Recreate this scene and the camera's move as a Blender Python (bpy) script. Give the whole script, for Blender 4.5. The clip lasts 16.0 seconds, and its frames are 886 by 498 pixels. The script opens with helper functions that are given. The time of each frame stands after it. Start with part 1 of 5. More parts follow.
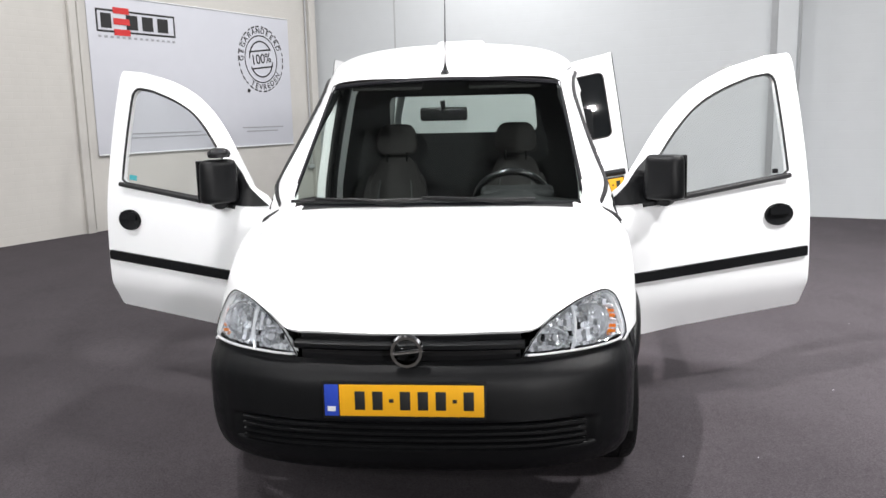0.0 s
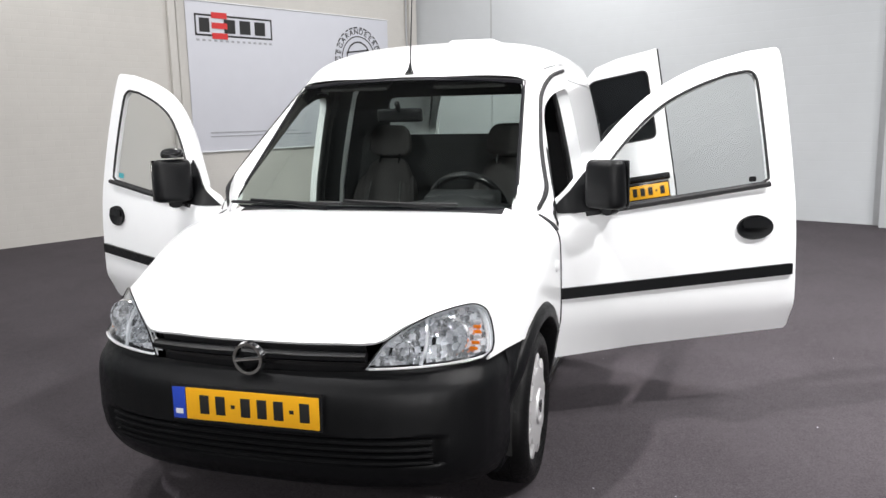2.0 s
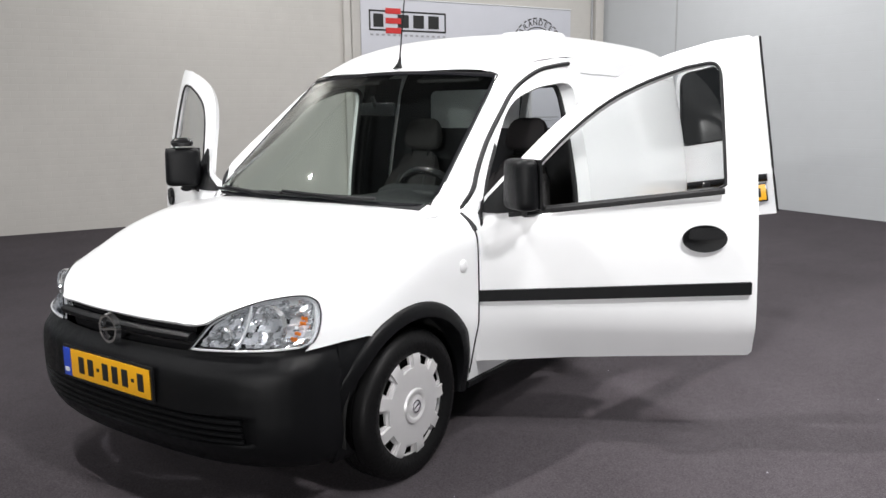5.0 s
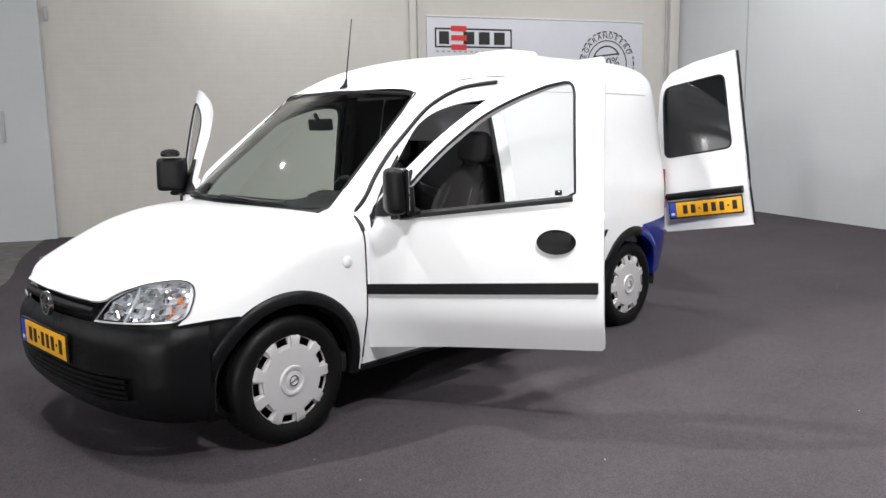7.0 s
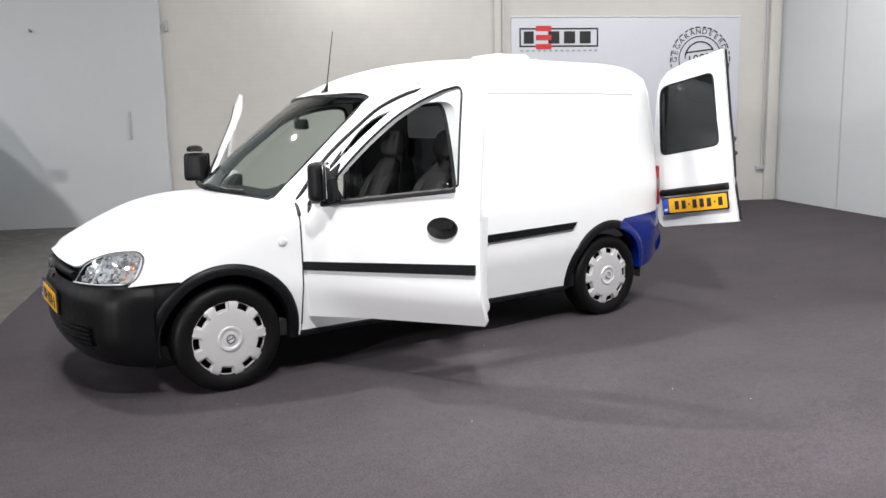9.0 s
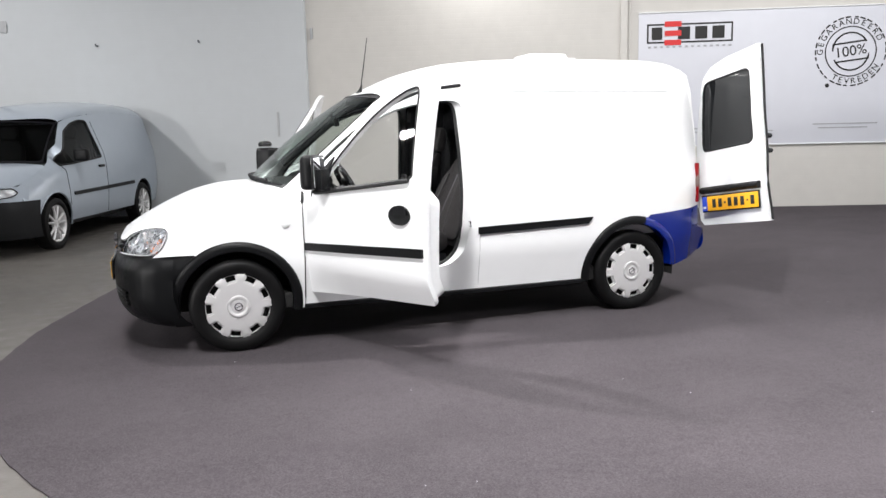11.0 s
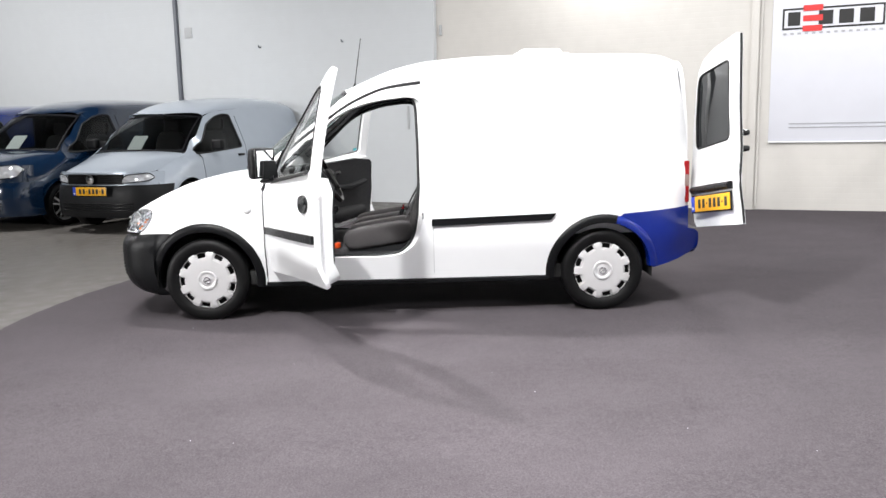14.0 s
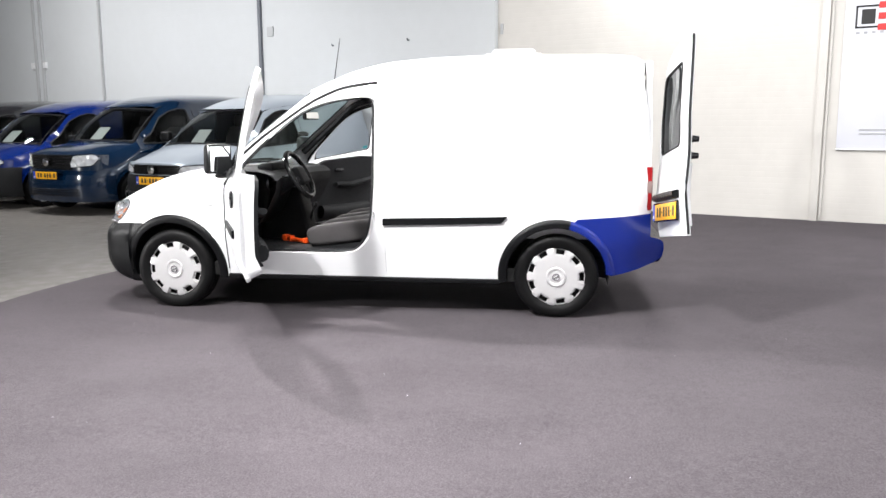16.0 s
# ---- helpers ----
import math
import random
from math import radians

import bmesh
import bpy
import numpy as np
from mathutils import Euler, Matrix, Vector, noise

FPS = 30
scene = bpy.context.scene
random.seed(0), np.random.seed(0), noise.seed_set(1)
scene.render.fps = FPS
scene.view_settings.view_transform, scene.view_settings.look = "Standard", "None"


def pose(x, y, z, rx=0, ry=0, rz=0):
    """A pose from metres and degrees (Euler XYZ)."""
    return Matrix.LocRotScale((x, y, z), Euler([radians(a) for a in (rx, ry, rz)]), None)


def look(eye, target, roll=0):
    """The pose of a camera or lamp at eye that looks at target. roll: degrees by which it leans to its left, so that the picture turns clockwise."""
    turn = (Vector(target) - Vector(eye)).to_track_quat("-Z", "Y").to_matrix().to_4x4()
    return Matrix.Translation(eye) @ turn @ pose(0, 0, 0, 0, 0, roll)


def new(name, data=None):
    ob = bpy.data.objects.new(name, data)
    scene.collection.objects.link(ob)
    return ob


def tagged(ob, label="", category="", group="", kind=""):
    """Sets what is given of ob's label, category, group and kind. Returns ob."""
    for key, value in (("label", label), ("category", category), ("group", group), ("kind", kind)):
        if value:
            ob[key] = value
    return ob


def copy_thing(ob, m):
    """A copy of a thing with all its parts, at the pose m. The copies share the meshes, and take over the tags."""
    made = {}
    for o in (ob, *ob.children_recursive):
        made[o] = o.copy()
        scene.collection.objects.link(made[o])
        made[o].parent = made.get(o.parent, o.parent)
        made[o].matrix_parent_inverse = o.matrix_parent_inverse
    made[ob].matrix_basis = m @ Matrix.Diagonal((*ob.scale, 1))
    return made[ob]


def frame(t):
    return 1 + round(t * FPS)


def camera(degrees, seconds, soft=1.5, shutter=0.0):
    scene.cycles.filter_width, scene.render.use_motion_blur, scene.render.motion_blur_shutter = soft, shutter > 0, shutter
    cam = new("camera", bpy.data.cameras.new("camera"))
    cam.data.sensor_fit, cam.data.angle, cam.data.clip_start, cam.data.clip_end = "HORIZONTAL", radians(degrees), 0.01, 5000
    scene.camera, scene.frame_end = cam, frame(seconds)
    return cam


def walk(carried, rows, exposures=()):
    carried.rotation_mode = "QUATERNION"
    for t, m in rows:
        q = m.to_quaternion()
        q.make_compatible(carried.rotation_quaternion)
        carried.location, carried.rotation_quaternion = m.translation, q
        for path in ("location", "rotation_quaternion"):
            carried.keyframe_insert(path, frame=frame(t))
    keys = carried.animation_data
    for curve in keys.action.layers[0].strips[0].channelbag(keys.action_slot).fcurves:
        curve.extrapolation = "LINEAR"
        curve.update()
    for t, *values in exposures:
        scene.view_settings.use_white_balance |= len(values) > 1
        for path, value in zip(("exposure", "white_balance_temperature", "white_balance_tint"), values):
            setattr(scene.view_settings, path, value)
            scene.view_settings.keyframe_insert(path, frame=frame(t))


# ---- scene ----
cam = camera(58.0, 16.0)
PATH = [
    (0, (0.348, -2.354, 1.382), (0.168, -0.387, 1.050), -1.24),
    (0.5, (0.556, -2.304, 1.389), (0.295, -0.353, 1.068), -1.43),
    (1, (0.783, -2.236, 1.382), (0.391, -0.282, 1.056), -1.23),
    (1.5, (1.035, -2.161, 1.380), (0.557, -0.230, 1.065), -1.37),
    (2, (1.275, -2.066, 1.376), (0.718, -0.158, 1.046), -1.19),
    (2.5, (1.504, -1.978, 1.381), (0.834, -0.094, 1.067), -1.06),
    (3, (1.727, -1.862, 1.383), (0.932, -0.040, 1.059), -0.98),
    (5.5, (2.747, -1.396, 1.374), (1.541, 0.168, 1.055), -0.6),
    (6, (3.009, -1.317, 1.38), (1.716, 0.179, 1.08), -0.4),
    (6.5, (3.307, -1.212, 1.379), (1.948, 0.221, 1.059), -0.5),
    (7, (3.622, -1.109, 1.375), (2.231, 0.294, 1.067), -1.0),
    (7.5, (3.905, -1.003, 1.38), (2.443, 0.324, 1.061), -1.1),
    (8, (4.189, -0.863, 1.375), (2.628, 0.348, 1.065), -1.1),
    (8.5, (4.496, -0.682, 1.378), (2.878, 0.452, 1.067), -1.3),
    (9, (4.783, -0.49, 1.369), (3.133, 0.596, 1.06), -1.2),
    (11.5, (5.839, 0.75, 1.327), (3.929, 1.257, 1.02), -1.4),
    (12, (5.974, 1.043, 1.325), (4.043, 1.46, 1.008), -1.4),
    (12.5, (6.069, 1.341, 1.314), (4.12, 1.665, 1.004), -1.3),
    (13, (6.155, 1.627, 1.319), (4.182, 1.772, 1.024), -1.0),
    (13.5, (6.195, 1.978, 1.315), (4.223, 2.103, 1.005), -1.0),
    (14, (6.226, 2.297, 1.314), (4.25, 2.341, 1.006), -1.2),
    (14.5, (6.242, 2.615, 1.295), (4.266, 2.548, 0.993), -0.7),
    (15, (6.237, 2.932, 1.299), (4.264, 2.803, 0.994), -0.6),
    (15.5, (6.206, 3.224, 1.309), (4.241, 3.017, 0.999), -0.7),
    (16, (6.153, 3.525, 1.319), (4.197, 3.244, 1.009), -0.2),
]
walk(cam, [(t, look(eye, target, roll)) for t, eye, target, roll in PATH],
     exposures=((0.0, -0.2), (3.0, -0.42), (5.5, -0.54), (8.0, -0.48), (9.0, -0.29), (11.5, -0.05), (12.5, 0.05), (14.0, 0.3), (16.0, 0.55)))

# ---- light ----
world = bpy.data.worlds.new("hall_world")
scene.world = world
world.use_nodes = True
world.node_tree.nodes["Background"].inputs["Color"].default_value = (0.9, 0.95, 1.0, 1)
world.node_tree.nodes["Background"].inputs["Strength"].default_value = 0.012


def lamp(name, place, target, power, size, size_y=None, colour=(1.0, 0.985, 0.985), spread=180):
    data = bpy.data.lights.new(name, "AREA")
    data.shape, data.energy, data.size, data.color, data.spread = "DISK", power, size, colour, radians(spread)
    if size_y:
        data.shape, data.size_y = "RECTANGLE", size_y
    ob = new(name, data)
    ob.matrix_world = look(place, target)
    return ob


lamp("hall_lamp", (5.3, -0.2, 5.9), (2.4, 3.0, 0), 185, 0.35, spread=90)
lamp("hall_lamp", (3.07, 0.07, 5.9), (2.2, 1.8, 0), 40, 0.2, spread=80)
lamp("hall_lamp", (-1.45, -0.55, 5.9), (2.0, 2.3, 0), 80, 0.12, spread=75)
lamp("hall_lamp", (-3.2, 0.7, 4.7), (-2.4, 0.9, 0), 102, 0.12)
# Added fill that lifts the north wall and its corner.
lamp("hall_lamp", (-0.3, 7.7, 5.2), (-0.9, 9.2, 0), 165, 0.6)
lamp("hall_lamp", (-5.0, 4.6, 4.5), (-5.9, 5.0, 2.9), 42, 0.3)
# Added narrow fill, only to brighten the right front door.
lamp("hall_lamp", (-2.4, -6.5, 3.8), (-1.5, 1.5, 1.1), 24, 0.35, spread=42)
# Two added fills wash the wall behind the parked vans.
lamp("hall_lamp", (-4.6, -4.0, 4.6), (-6.5, -3.2, 0.8), 175, 0.4)
lamp("hall_lamp", (-6.2, -8.0, 4.6), (-8.8, -7.4, 2.2), 170, 0.4)
# Added low fill for the van's front and open door; no hall lamp hangs here.
lamp("hall_lamp", (4.6, -8.0, 2.5), (1.3, 1.2, 1.0), 500, 0.35)
# Four added overhead fills, placed and powered to balance floor and walls.
lamp("hall_lamp", (5.0, 2.8, 5.9), (4.3, 2.8, 0), 85, 0.5, spread=90)
lamp("hall_lamp", (-1.5, 5.0, 5.9), (-1.5, 5.0, 0), 195, 0.4)
lamp("hall_lamp", (2.6, 4.4, 5.9), (2.4, 4.2, 0), 185, 0.4)
lamp("hall_lamp", (5.5, 6.0, 5.9), (4.5, 5.0, 0), 30, 0.4, spread=100)


# ---- geometry tools ----
def clamp(v, a=0.0, b=1.0):
    return max(a, min(b, v))


def curve(*keys):
    """A smooth function through (x, y) keys."""
    xs, ys = [k[0] for k in keys], [k[1] for k in keys]
    n = len(xs)
    sl = [(ys[i + 1] - ys[i]) / (xs[i + 1] - xs[i]) for i in range(n - 1)]
    ms = [sl[0]] + [0 if sl[i] * sl[i - 1] <= 0 else 2 * sl[i] * sl[i - 1] / (sl[i] + sl[i - 1]) for i in range(1, n - 1)] + [sl[-1]]

    def f(x):
        if x <= xs[0]:
            return ys[0] + ms[0] * (x - xs[0])
        if x >= xs[-1]:
            return ys[-1] + ms[-1] * (x - xs[-1])
        i = max(k for k in range(n - 1) if xs[k] <= x)
        h = xs[i + 1] - xs[i]
        t = (x - xs[i]) / h
        return ((1 + 2 * t) * (1 - t) ** 2 * ys[i] + t * (1 - t) ** 2 * h * ms[i]
                + t * t * (3 - 2 * t) * ys[i + 1] + t * t * (t - 1) * h * ms[i + 1])
    return f


def resample(pts, step, closed=True):
    out = []
    n = len(pts)
    for i in range(n if closed else n - 1):
        a, b = pts[i], pts[(i + 1) % n]
        k = max(1, math.ceil(math.dist(a, b) / step))
        out += [tuple(a[j] + (b[j] - a[j]) * q / k for j in range(len(a))) for q in range(k)]
    if not closed:
        out.append(tuple(pts[-1]))
    return out


def rounded(pts, r, segs=6):
    """A closed polygon with its corners rounded; r is one radius or one for each corner."""
    out, n = [], len(pts)
    for i in range(n):
        a, b, c = Vector(pts[i - 1]), Vector(pts[i]), Vector(pts[(i + 1) % n])
        rr = r[i] if isinstance(r, (list, tuple)) else r
        if rr <= 0:
            out.append(tuple(b))
            continue
        p = b + (a - b).normalized() * min(rr, (a - b).length * 0.49)
        q = b + (c - b).normalized() * min(rr, (c - b).length * 0.49)
        for k in range(segs + 1):
            t = k / segs
            out.append(tuple(p * (1 - t) ** 2 + b * 2 * t * (1 - t) + q * t * t))
    return out


def spline(pts, n=6):
    """A smooth open line through points."""
    out = []
    P = [Vector(p) for p in pts]
    P = [P[0] * 2 - P[1]] + P + [P[-1] * 2 - P[-2]]
    for i in range(1, len(P) - 2):
        a, b, c, d = P[i - 1:i + 3]
        for k in range(n):
            t = k / n
            out.append(tuple(0.5 * (2 * b + (c - a) * t + (2 * a - 5 * b + 4 * c - d) * t * t + (3 * b - a - 3 * c + d) * t ** 3)))
    out.append(tuple(pts[-1]))
    return out


def arc(cx, cy, r, a0, a1, n):
    return [(cx + r * math.cos(radians(a0 + (a1 - a0) * i / n)), cy + r * math.sin(radians(a0 + (a1 - a0) * i / n))) for i in range(n + 1)]


def inside(p, poly):
    x, y = p
    hit = False
    for i in range(len(poly)):
        (x1, y1), (x2, y2) = poly[i - 1], poly[i]
        if (y1 > y) != (y2 > y) and x < (x2 - x1) * (y - y1) / (y2 - y1) + x1:
            hit = not hit
    return hit


def panel(outer, fn, step=0.06, thick=0.004, holes=(), flip=False, edge=None):
    """A sheet over a flat outline with holes, bent by fn(u, v) and given thickness."""
    from mathutils.geometry import delaunay_2d_cdt
    edge = edge or step
    loops = [resample(outer, edge)] + [resample(h, edge) for h in holes]
    pts, edges = [], []
    for lp in loops:
        b = len(pts)
        pts += [Vector(p) for p in lp]
        edges += [(b + i, b + (i + 1) % len(lp)) for i in range(len(lp))]
    us, vs = [p[0] for p in loops[0]], [p[1] for p in loops[0]]
    rim = np.array([tuple(p) for p in pts])
    row = 0
    v = min(vs) + step * 0.5
    while v < max(vs):
        u = min(us) + step * (0.5 if row % 2 else 1.0)
        while u < max(us):
            if inside((u, v), loops[0]) and not any(inside((u, v), h) for h in loops[1:]):
                if np.min((rim[:, 0] - u) ** 2 + (rim[:, 1] - v) ** 2) > (0.4 * step) ** 2:
                    pts.append(Vector((u, v)))
            u += step
        v += step * 0.87
        row += 1
    vv, _, ff, *_ = delaunay_2d_cdt(pts, edges, [], 0, 1e-6)
    tris = []
    for f in ff:
        c = (sum(vv[i][0] for i in f) / len(f), sum(vv[i][1] for i in f) / len(f))
        if inside(c, loops[0]) and not any(inside(c, h) for h in loops[1:]):
            tris.append(tuple(f))
    top, low = [], []
    e = 0.002
    for p in vv:
        a = Vector(fn(p[0], p[1]))
        n = (Vector(fn(p[0] + e, p[1])) - Vector(fn(p[0] - e, p[1]))).cross(Vector(fn(p[0], p[1] + e)) - Vector(fn(p[0], p[1] - e)))
        n = n.normalized() if n.length > 1e-12 else Vector((0, 0, 1))
        if flip:
            n = -n
        top.append(tuple(a))
        low.append(tuple(a - n * thick))
    if flip:
        tris = [t[::-1] for t in tris]
    if thick <= 0:
        return top, tris
    n = len(top)
    faces = list(tris) + [tuple(i + n for i in t[::-1]) for t in tris]
    count = {}
    for t in tris:
        for i in range(len(t)):
            a, b = t[i], t[(i + 1) % len(t)]
            count[(a, b)] = count.get((a, b), 0) + 1
    for a, b in count:
        if (b, a) not in count:
            faces.append((b, a, a + n, b + n))
    return top + low, faces


def sheet(fn, nu, nv, thick=0.0, flip=False):
    """A grid fn(i / nu, j / nv)."""
    vs = [tuple(fn(i / nu, j / nv)) for j in range(nv + 1) for i in range(nu + 1)]
    fs = []
    for j in range(nv):
        for i in range(nu):
            a = j * (nu + 1) + i
            q = (a, a + 1, a + nu + 2, a + nu + 1)
            fs.append(q[::-1] if flip else q)
    return vs, fs


def join(*geos):
    vs, fs = [], []
    for v, f in geos:
        b = len(vs)
        vs += list(v)
        fs += [tuple(i + b for i in q) for q in f]
    return vs, fs


def moved(geo, m):
    flip = m.determinant() < 0
    return [tuple(m @ Vector(v)) for v in geo[0]], [q[::-1] if flip else q for q in geo[1]]


def box(sx, sy, sz, at=(0, 0, 0), bevel=0.0, segs=2, taper=None):
    bm = bmesh.new()
    bmesh.ops.create_cube(bm, size=1.0)
    for v in bm.verts:
        v.co = Vector((v.co.x * sx, v.co.y * sy, v.co.z * sz))
        if taper and v.co.z > 0:
            v.co.x *= taper[0]
            v.co.y *= taper[1]
    if bevel > 0:
        bmesh.ops.bevel(bm, geom=bm.edges[:] + bm.verts[:], offset=bevel, segments=segs, profile=0.6, affect="EDGES")
    bm.verts.index_update()
    g = [tuple(v.co + Vector(at)) for v in bm.verts], [tuple(v.index for v in f.verts) for f in bm.faces]
    bm.free()
    return g


def lathe(profile, n=48, closed=False):
    """Turns (radius, x) round the x axis."""
    vs, fs = [], []
    m = len(profile)
    for i in range(n):
        a = 2 * math.pi * i / n
        vs += [(x, r * math.cos(a), r * math.sin(a)) for r, x in profile]
    for i in range(n):
        for j in range(m if closed else m - 1):
            p, q = i * m + j, i * m + (j + 1) % m
            p2, q2 = ((i + 1) % n) * m + j, ((i + 1) % n) * m + (j + 1) % m
            fs.append((p, q, q2, p2))
    return vs, fs


def tube(pts, r, n=8, flat=1.0, up=(0, 0, 1), caps=True):
    """A bar along a line of points; r is a radius or one for each point; flat squashes it along up."""
    P = [Vector(p) for p in pts]
    vs, fs = [], []
    for i, p in enumerate(P):
        d = (P[min(i + 1, len(P) - 1)] - P[max(i - 1, 0)]).normalized()
        s = d.cross(Vector(up))
        s = s.normalized() if s.length > 1e-5 else d.orthogonal().normalized()
        w = s.cross(d).normalized()
        rr = r[i] if isinstance(r, (list, tuple)) else r
        for k in range(n):
            a = 2 * math.pi * (k + 0.5) / n
            vs.append(tuple(p + s * rr * math.cos(a) + w * rr * flat * math.sin(a)))
    for i in range(len(P) - 1):
        for k in range(n):
            a, b = i * n + k, i * n + (k + 1) % n
            fs.append((a, b, b + n, a + n))
    if caps:
        fs += [tuple(range(n))[::-1], tuple(range((len(P) - 1) * n, len(P) * n))]
    return vs, fs


def part(name, geo, material, parent=None, label="", sharp=40, fix=True):
    me = bpy.data.meshes.new(name)
    me.from_pydata(geo[0], [], geo[1])
    if fix:
        bm = bmesh.new()
        bm.from_mesh(me)
        bmesh.ops.remove_doubles(bm, verts=bm.verts, dist=1e-5)
        bmesh.ops.recalc_face_normals(bm, faces=bm.faces)
        bm.to_mesh(me)
        bm.free()
    me.polygons.foreach_set("use_smooth", [True] * len(me.polygons))
    me.set_sharp_from_angle(angle=radians(sharp))
    me.materials.append(material)
    ob = new(name, me)
    if parent is not None:
        ob.parent = parent
    if label:
        tagged(ob, label)
    return ob


def thing(name, label, category, m=None, group="", kind=""):
    ob = new(name)
    ob.empty_display_size = 0.2
    if m is not None:
        ob.matrix_world = m
    return tagged(ob, label, category, group, kind)


# ---- materials ----
def shader(name, colour, rough=0.5, metal=0.0, coat=0.0, spec=0.5):
    m = bpy.data.materials.new(name)
    m.use_nodes = True
    b = m.node_tree.nodes["Principled BSDF"]
    b.inputs["Base Color"].default_value = (*colour, 1)
    b.inputs["Roughness"].default_value = rough
    b.inputs["Metallic"].default_value = metal
    b.inputs["Specular IOR Level"].default_value = spec
    if coat:
        b.inputs["Coat Weight"].default_value = coat
        b.inputs["Coat Roughness"].default_value = 0.04
    return m


def worn(m, scale, amount, rough_amount=0.1, bump=0.0, bump_scale=None, detail=6, stretch=(1, 1, 1)):
    """Adds variation of colour and gloss at two scales, and fine relief."""
    t = m.node_tree
    b = t.nodes["Principled BSDF"]
    co = t.nodes.new("ShaderNodeTexCoord")
    mp = t.nodes.new("ShaderNodeMapping")
    mp.inputs["Scale"].default_value = stretch
    t.links.new(co.outputs["Object"], mp.inputs["Vector"])
    big, fine = t.nodes.new("ShaderNodeTexNoise"), t.nodes.new("ShaderNodeTexNoise")
    for node, s in ((big, scale), (fine, scale * 9)):
        node.inputs["Scale"].default_value, node.inputs["Detail"].default_value = s, detail
        t.links.new(mp.outputs["Vector"], node.inputs["Vector"])
    add = t.nodes.new("ShaderNodeMath")
    add.operation = "ADD"
    t.links.new(big.outputs["Fac"], add.inputs[0])
    t.links.new(fine.outputs["Fac"], add.inputs[1])
    rng = t.nodes.new("ShaderNodeMapRange")
    rng.inputs["From Min"].default_value, rng.inputs["From Max"].default_value = 0.6, 1.4
    rng.inputs["To Min"].default_value, rng.inputs["To Max"].default_value = 1 - amount, 1 + amount
    t.links.new(add.outputs[0], rng.inputs["Value"])
    hsv = t.nodes.new("ShaderNodeHueSaturation")
    hsv.inputs["Color"].default_value = b.inputs["Base Color"].default_value
    t.links.new(rng.outputs["Result"], hsv.inputs["Value"])
    t.links.new(hsv.outputs["Color"], b.inputs["Base Color"])
    r = b.inputs["Roughness"].default_value
    rr = t.nodes.new("ShaderNodeMapRange")
    rr.inputs["From Min"].default_value, rr.inputs["From Max"].default_value = 0.3, 0.7
    rr.inputs["To Min"].default_value, rr.inputs["To Max"].default_value = clamp(r - rough_amount), clamp(r + rough_amount)
    t.links.new(fine.outputs["Fac"], rr.inputs["Value"])
    t.links.new(rr.outputs["Result"], b.inputs["Roughness"])
    if bump:
        bn = t.nodes.new("ShaderNodeTexNoise")
        bn.inputs["Scale"].default_value, bn.inputs["Detail"].default_value = bump_scale or scale * 30, 3
        t.links.new(co.outputs["Object"], bn.inputs["Vector"])
        bp = t.nodes.new("ShaderNodeBump")
        bp.inputs["Strength"].default_value, bp.inputs["Distance"].default_value = bump, 0.004
        t.links.new(bn.outputs["Fac"], bp.inputs["Height"])
        t.links.new(bp.outputs["Normal"], b.inputs["Normal"])
    return m


def glass(name, tint, gloss_rough=0.02, clear=1.0):
    """Thin glass: tinted clear sheet with a Fresnel gloss."""
    m = bpy.data.materials.new(name)
    m.use_nodes = True
    t = m.node_tree
    t.nodes.remove(t.nodes["Principled BSDF"])
    out = t.nodes["Material Output"]
    tr, gl, mix, lw, pw, ad = (t.nodes.new(n) for n in ("ShaderNodeBsdfTransparent", "ShaderNodeBsdfGlossy", "ShaderNodeMixShader", "ShaderNodeLayerWeight", "ShaderNodeMath", "ShaderNodeMath"))
    tr.inputs["Color"].default_value = (*tint, 1)
    gl.inputs["Roughness"].default_value = gloss_rough
    lw.inputs["Blend"].default_value = 0.5
    pw.operation, ad.operation = "POWER", "MULTIPLY_ADD"
    pw.inputs[1].default_value = 5.0
    ad.inputs[1].default_value, ad.inputs[2].default_value = 0.9, 0.035
    t.links.new(lw.outputs["Facing"], pw.inputs[0])
    t.links.new(pw.outputs[0], ad.inputs[0])
    t.links.new(ad.outputs[0], mix.inputs["Fac"])
    t.links.new(tr.outputs[0], mix.inputs[1])
    t.links.new(gl.outputs[0], mix.inputs[2])
    t.links.new(mix.outputs[0], out.inputs["Surface"])
    return m


white_paint = worn(shader("white_paint", (0.82, 0.83, 0.84), 0.3, coat=0.5), 0.8, 0.015, 0.0, detail=2)
inner_white = worn(shader("inner_white_paint", (0.74, 0.75, 0.76), 0.45), 4.0, 0.05, 0.08)
blue_paint = worn(shader("blue_paint", (0.002, 0.016, 0.20), 0.22, coat=0.6), 0.8, 0.06, 0.0, detail=2)
black_plastic = worn(shader("black_bumper_plastic", (0.0040, 0.0043, 0.0050), 0.42, spec=0.22), 5.0, 0.12, 0.08, bump=0.15, bump_scale=700)
dark_trim = worn(shader("dark_interior_plastic", (0.010, 0.0105, 0.012), 0.65, spec=0.3), 6.0, 0.15, 0.08, bump=0.2, bump_scale=500)
gloss_black = shader("gloss_black_plastic", (0.012, 0.012, 0.013), 0.18)
frit_black = shader("black_frit", (0.006, 0.006, 0.008), 0.6, spec=0.1)
rubber = worn(shader("rubber_seal", (0.008, 0.008, 0.009), 0.7), 8.0, 0.1, 0.1)
tyre_rubber = worn(shader("tyre_rubber", (0.0036, 0.0036, 0.0039), 0.5, spec=0.2), 10.0, 0.2, 0.15, bump=0.3, bump_scale=180)
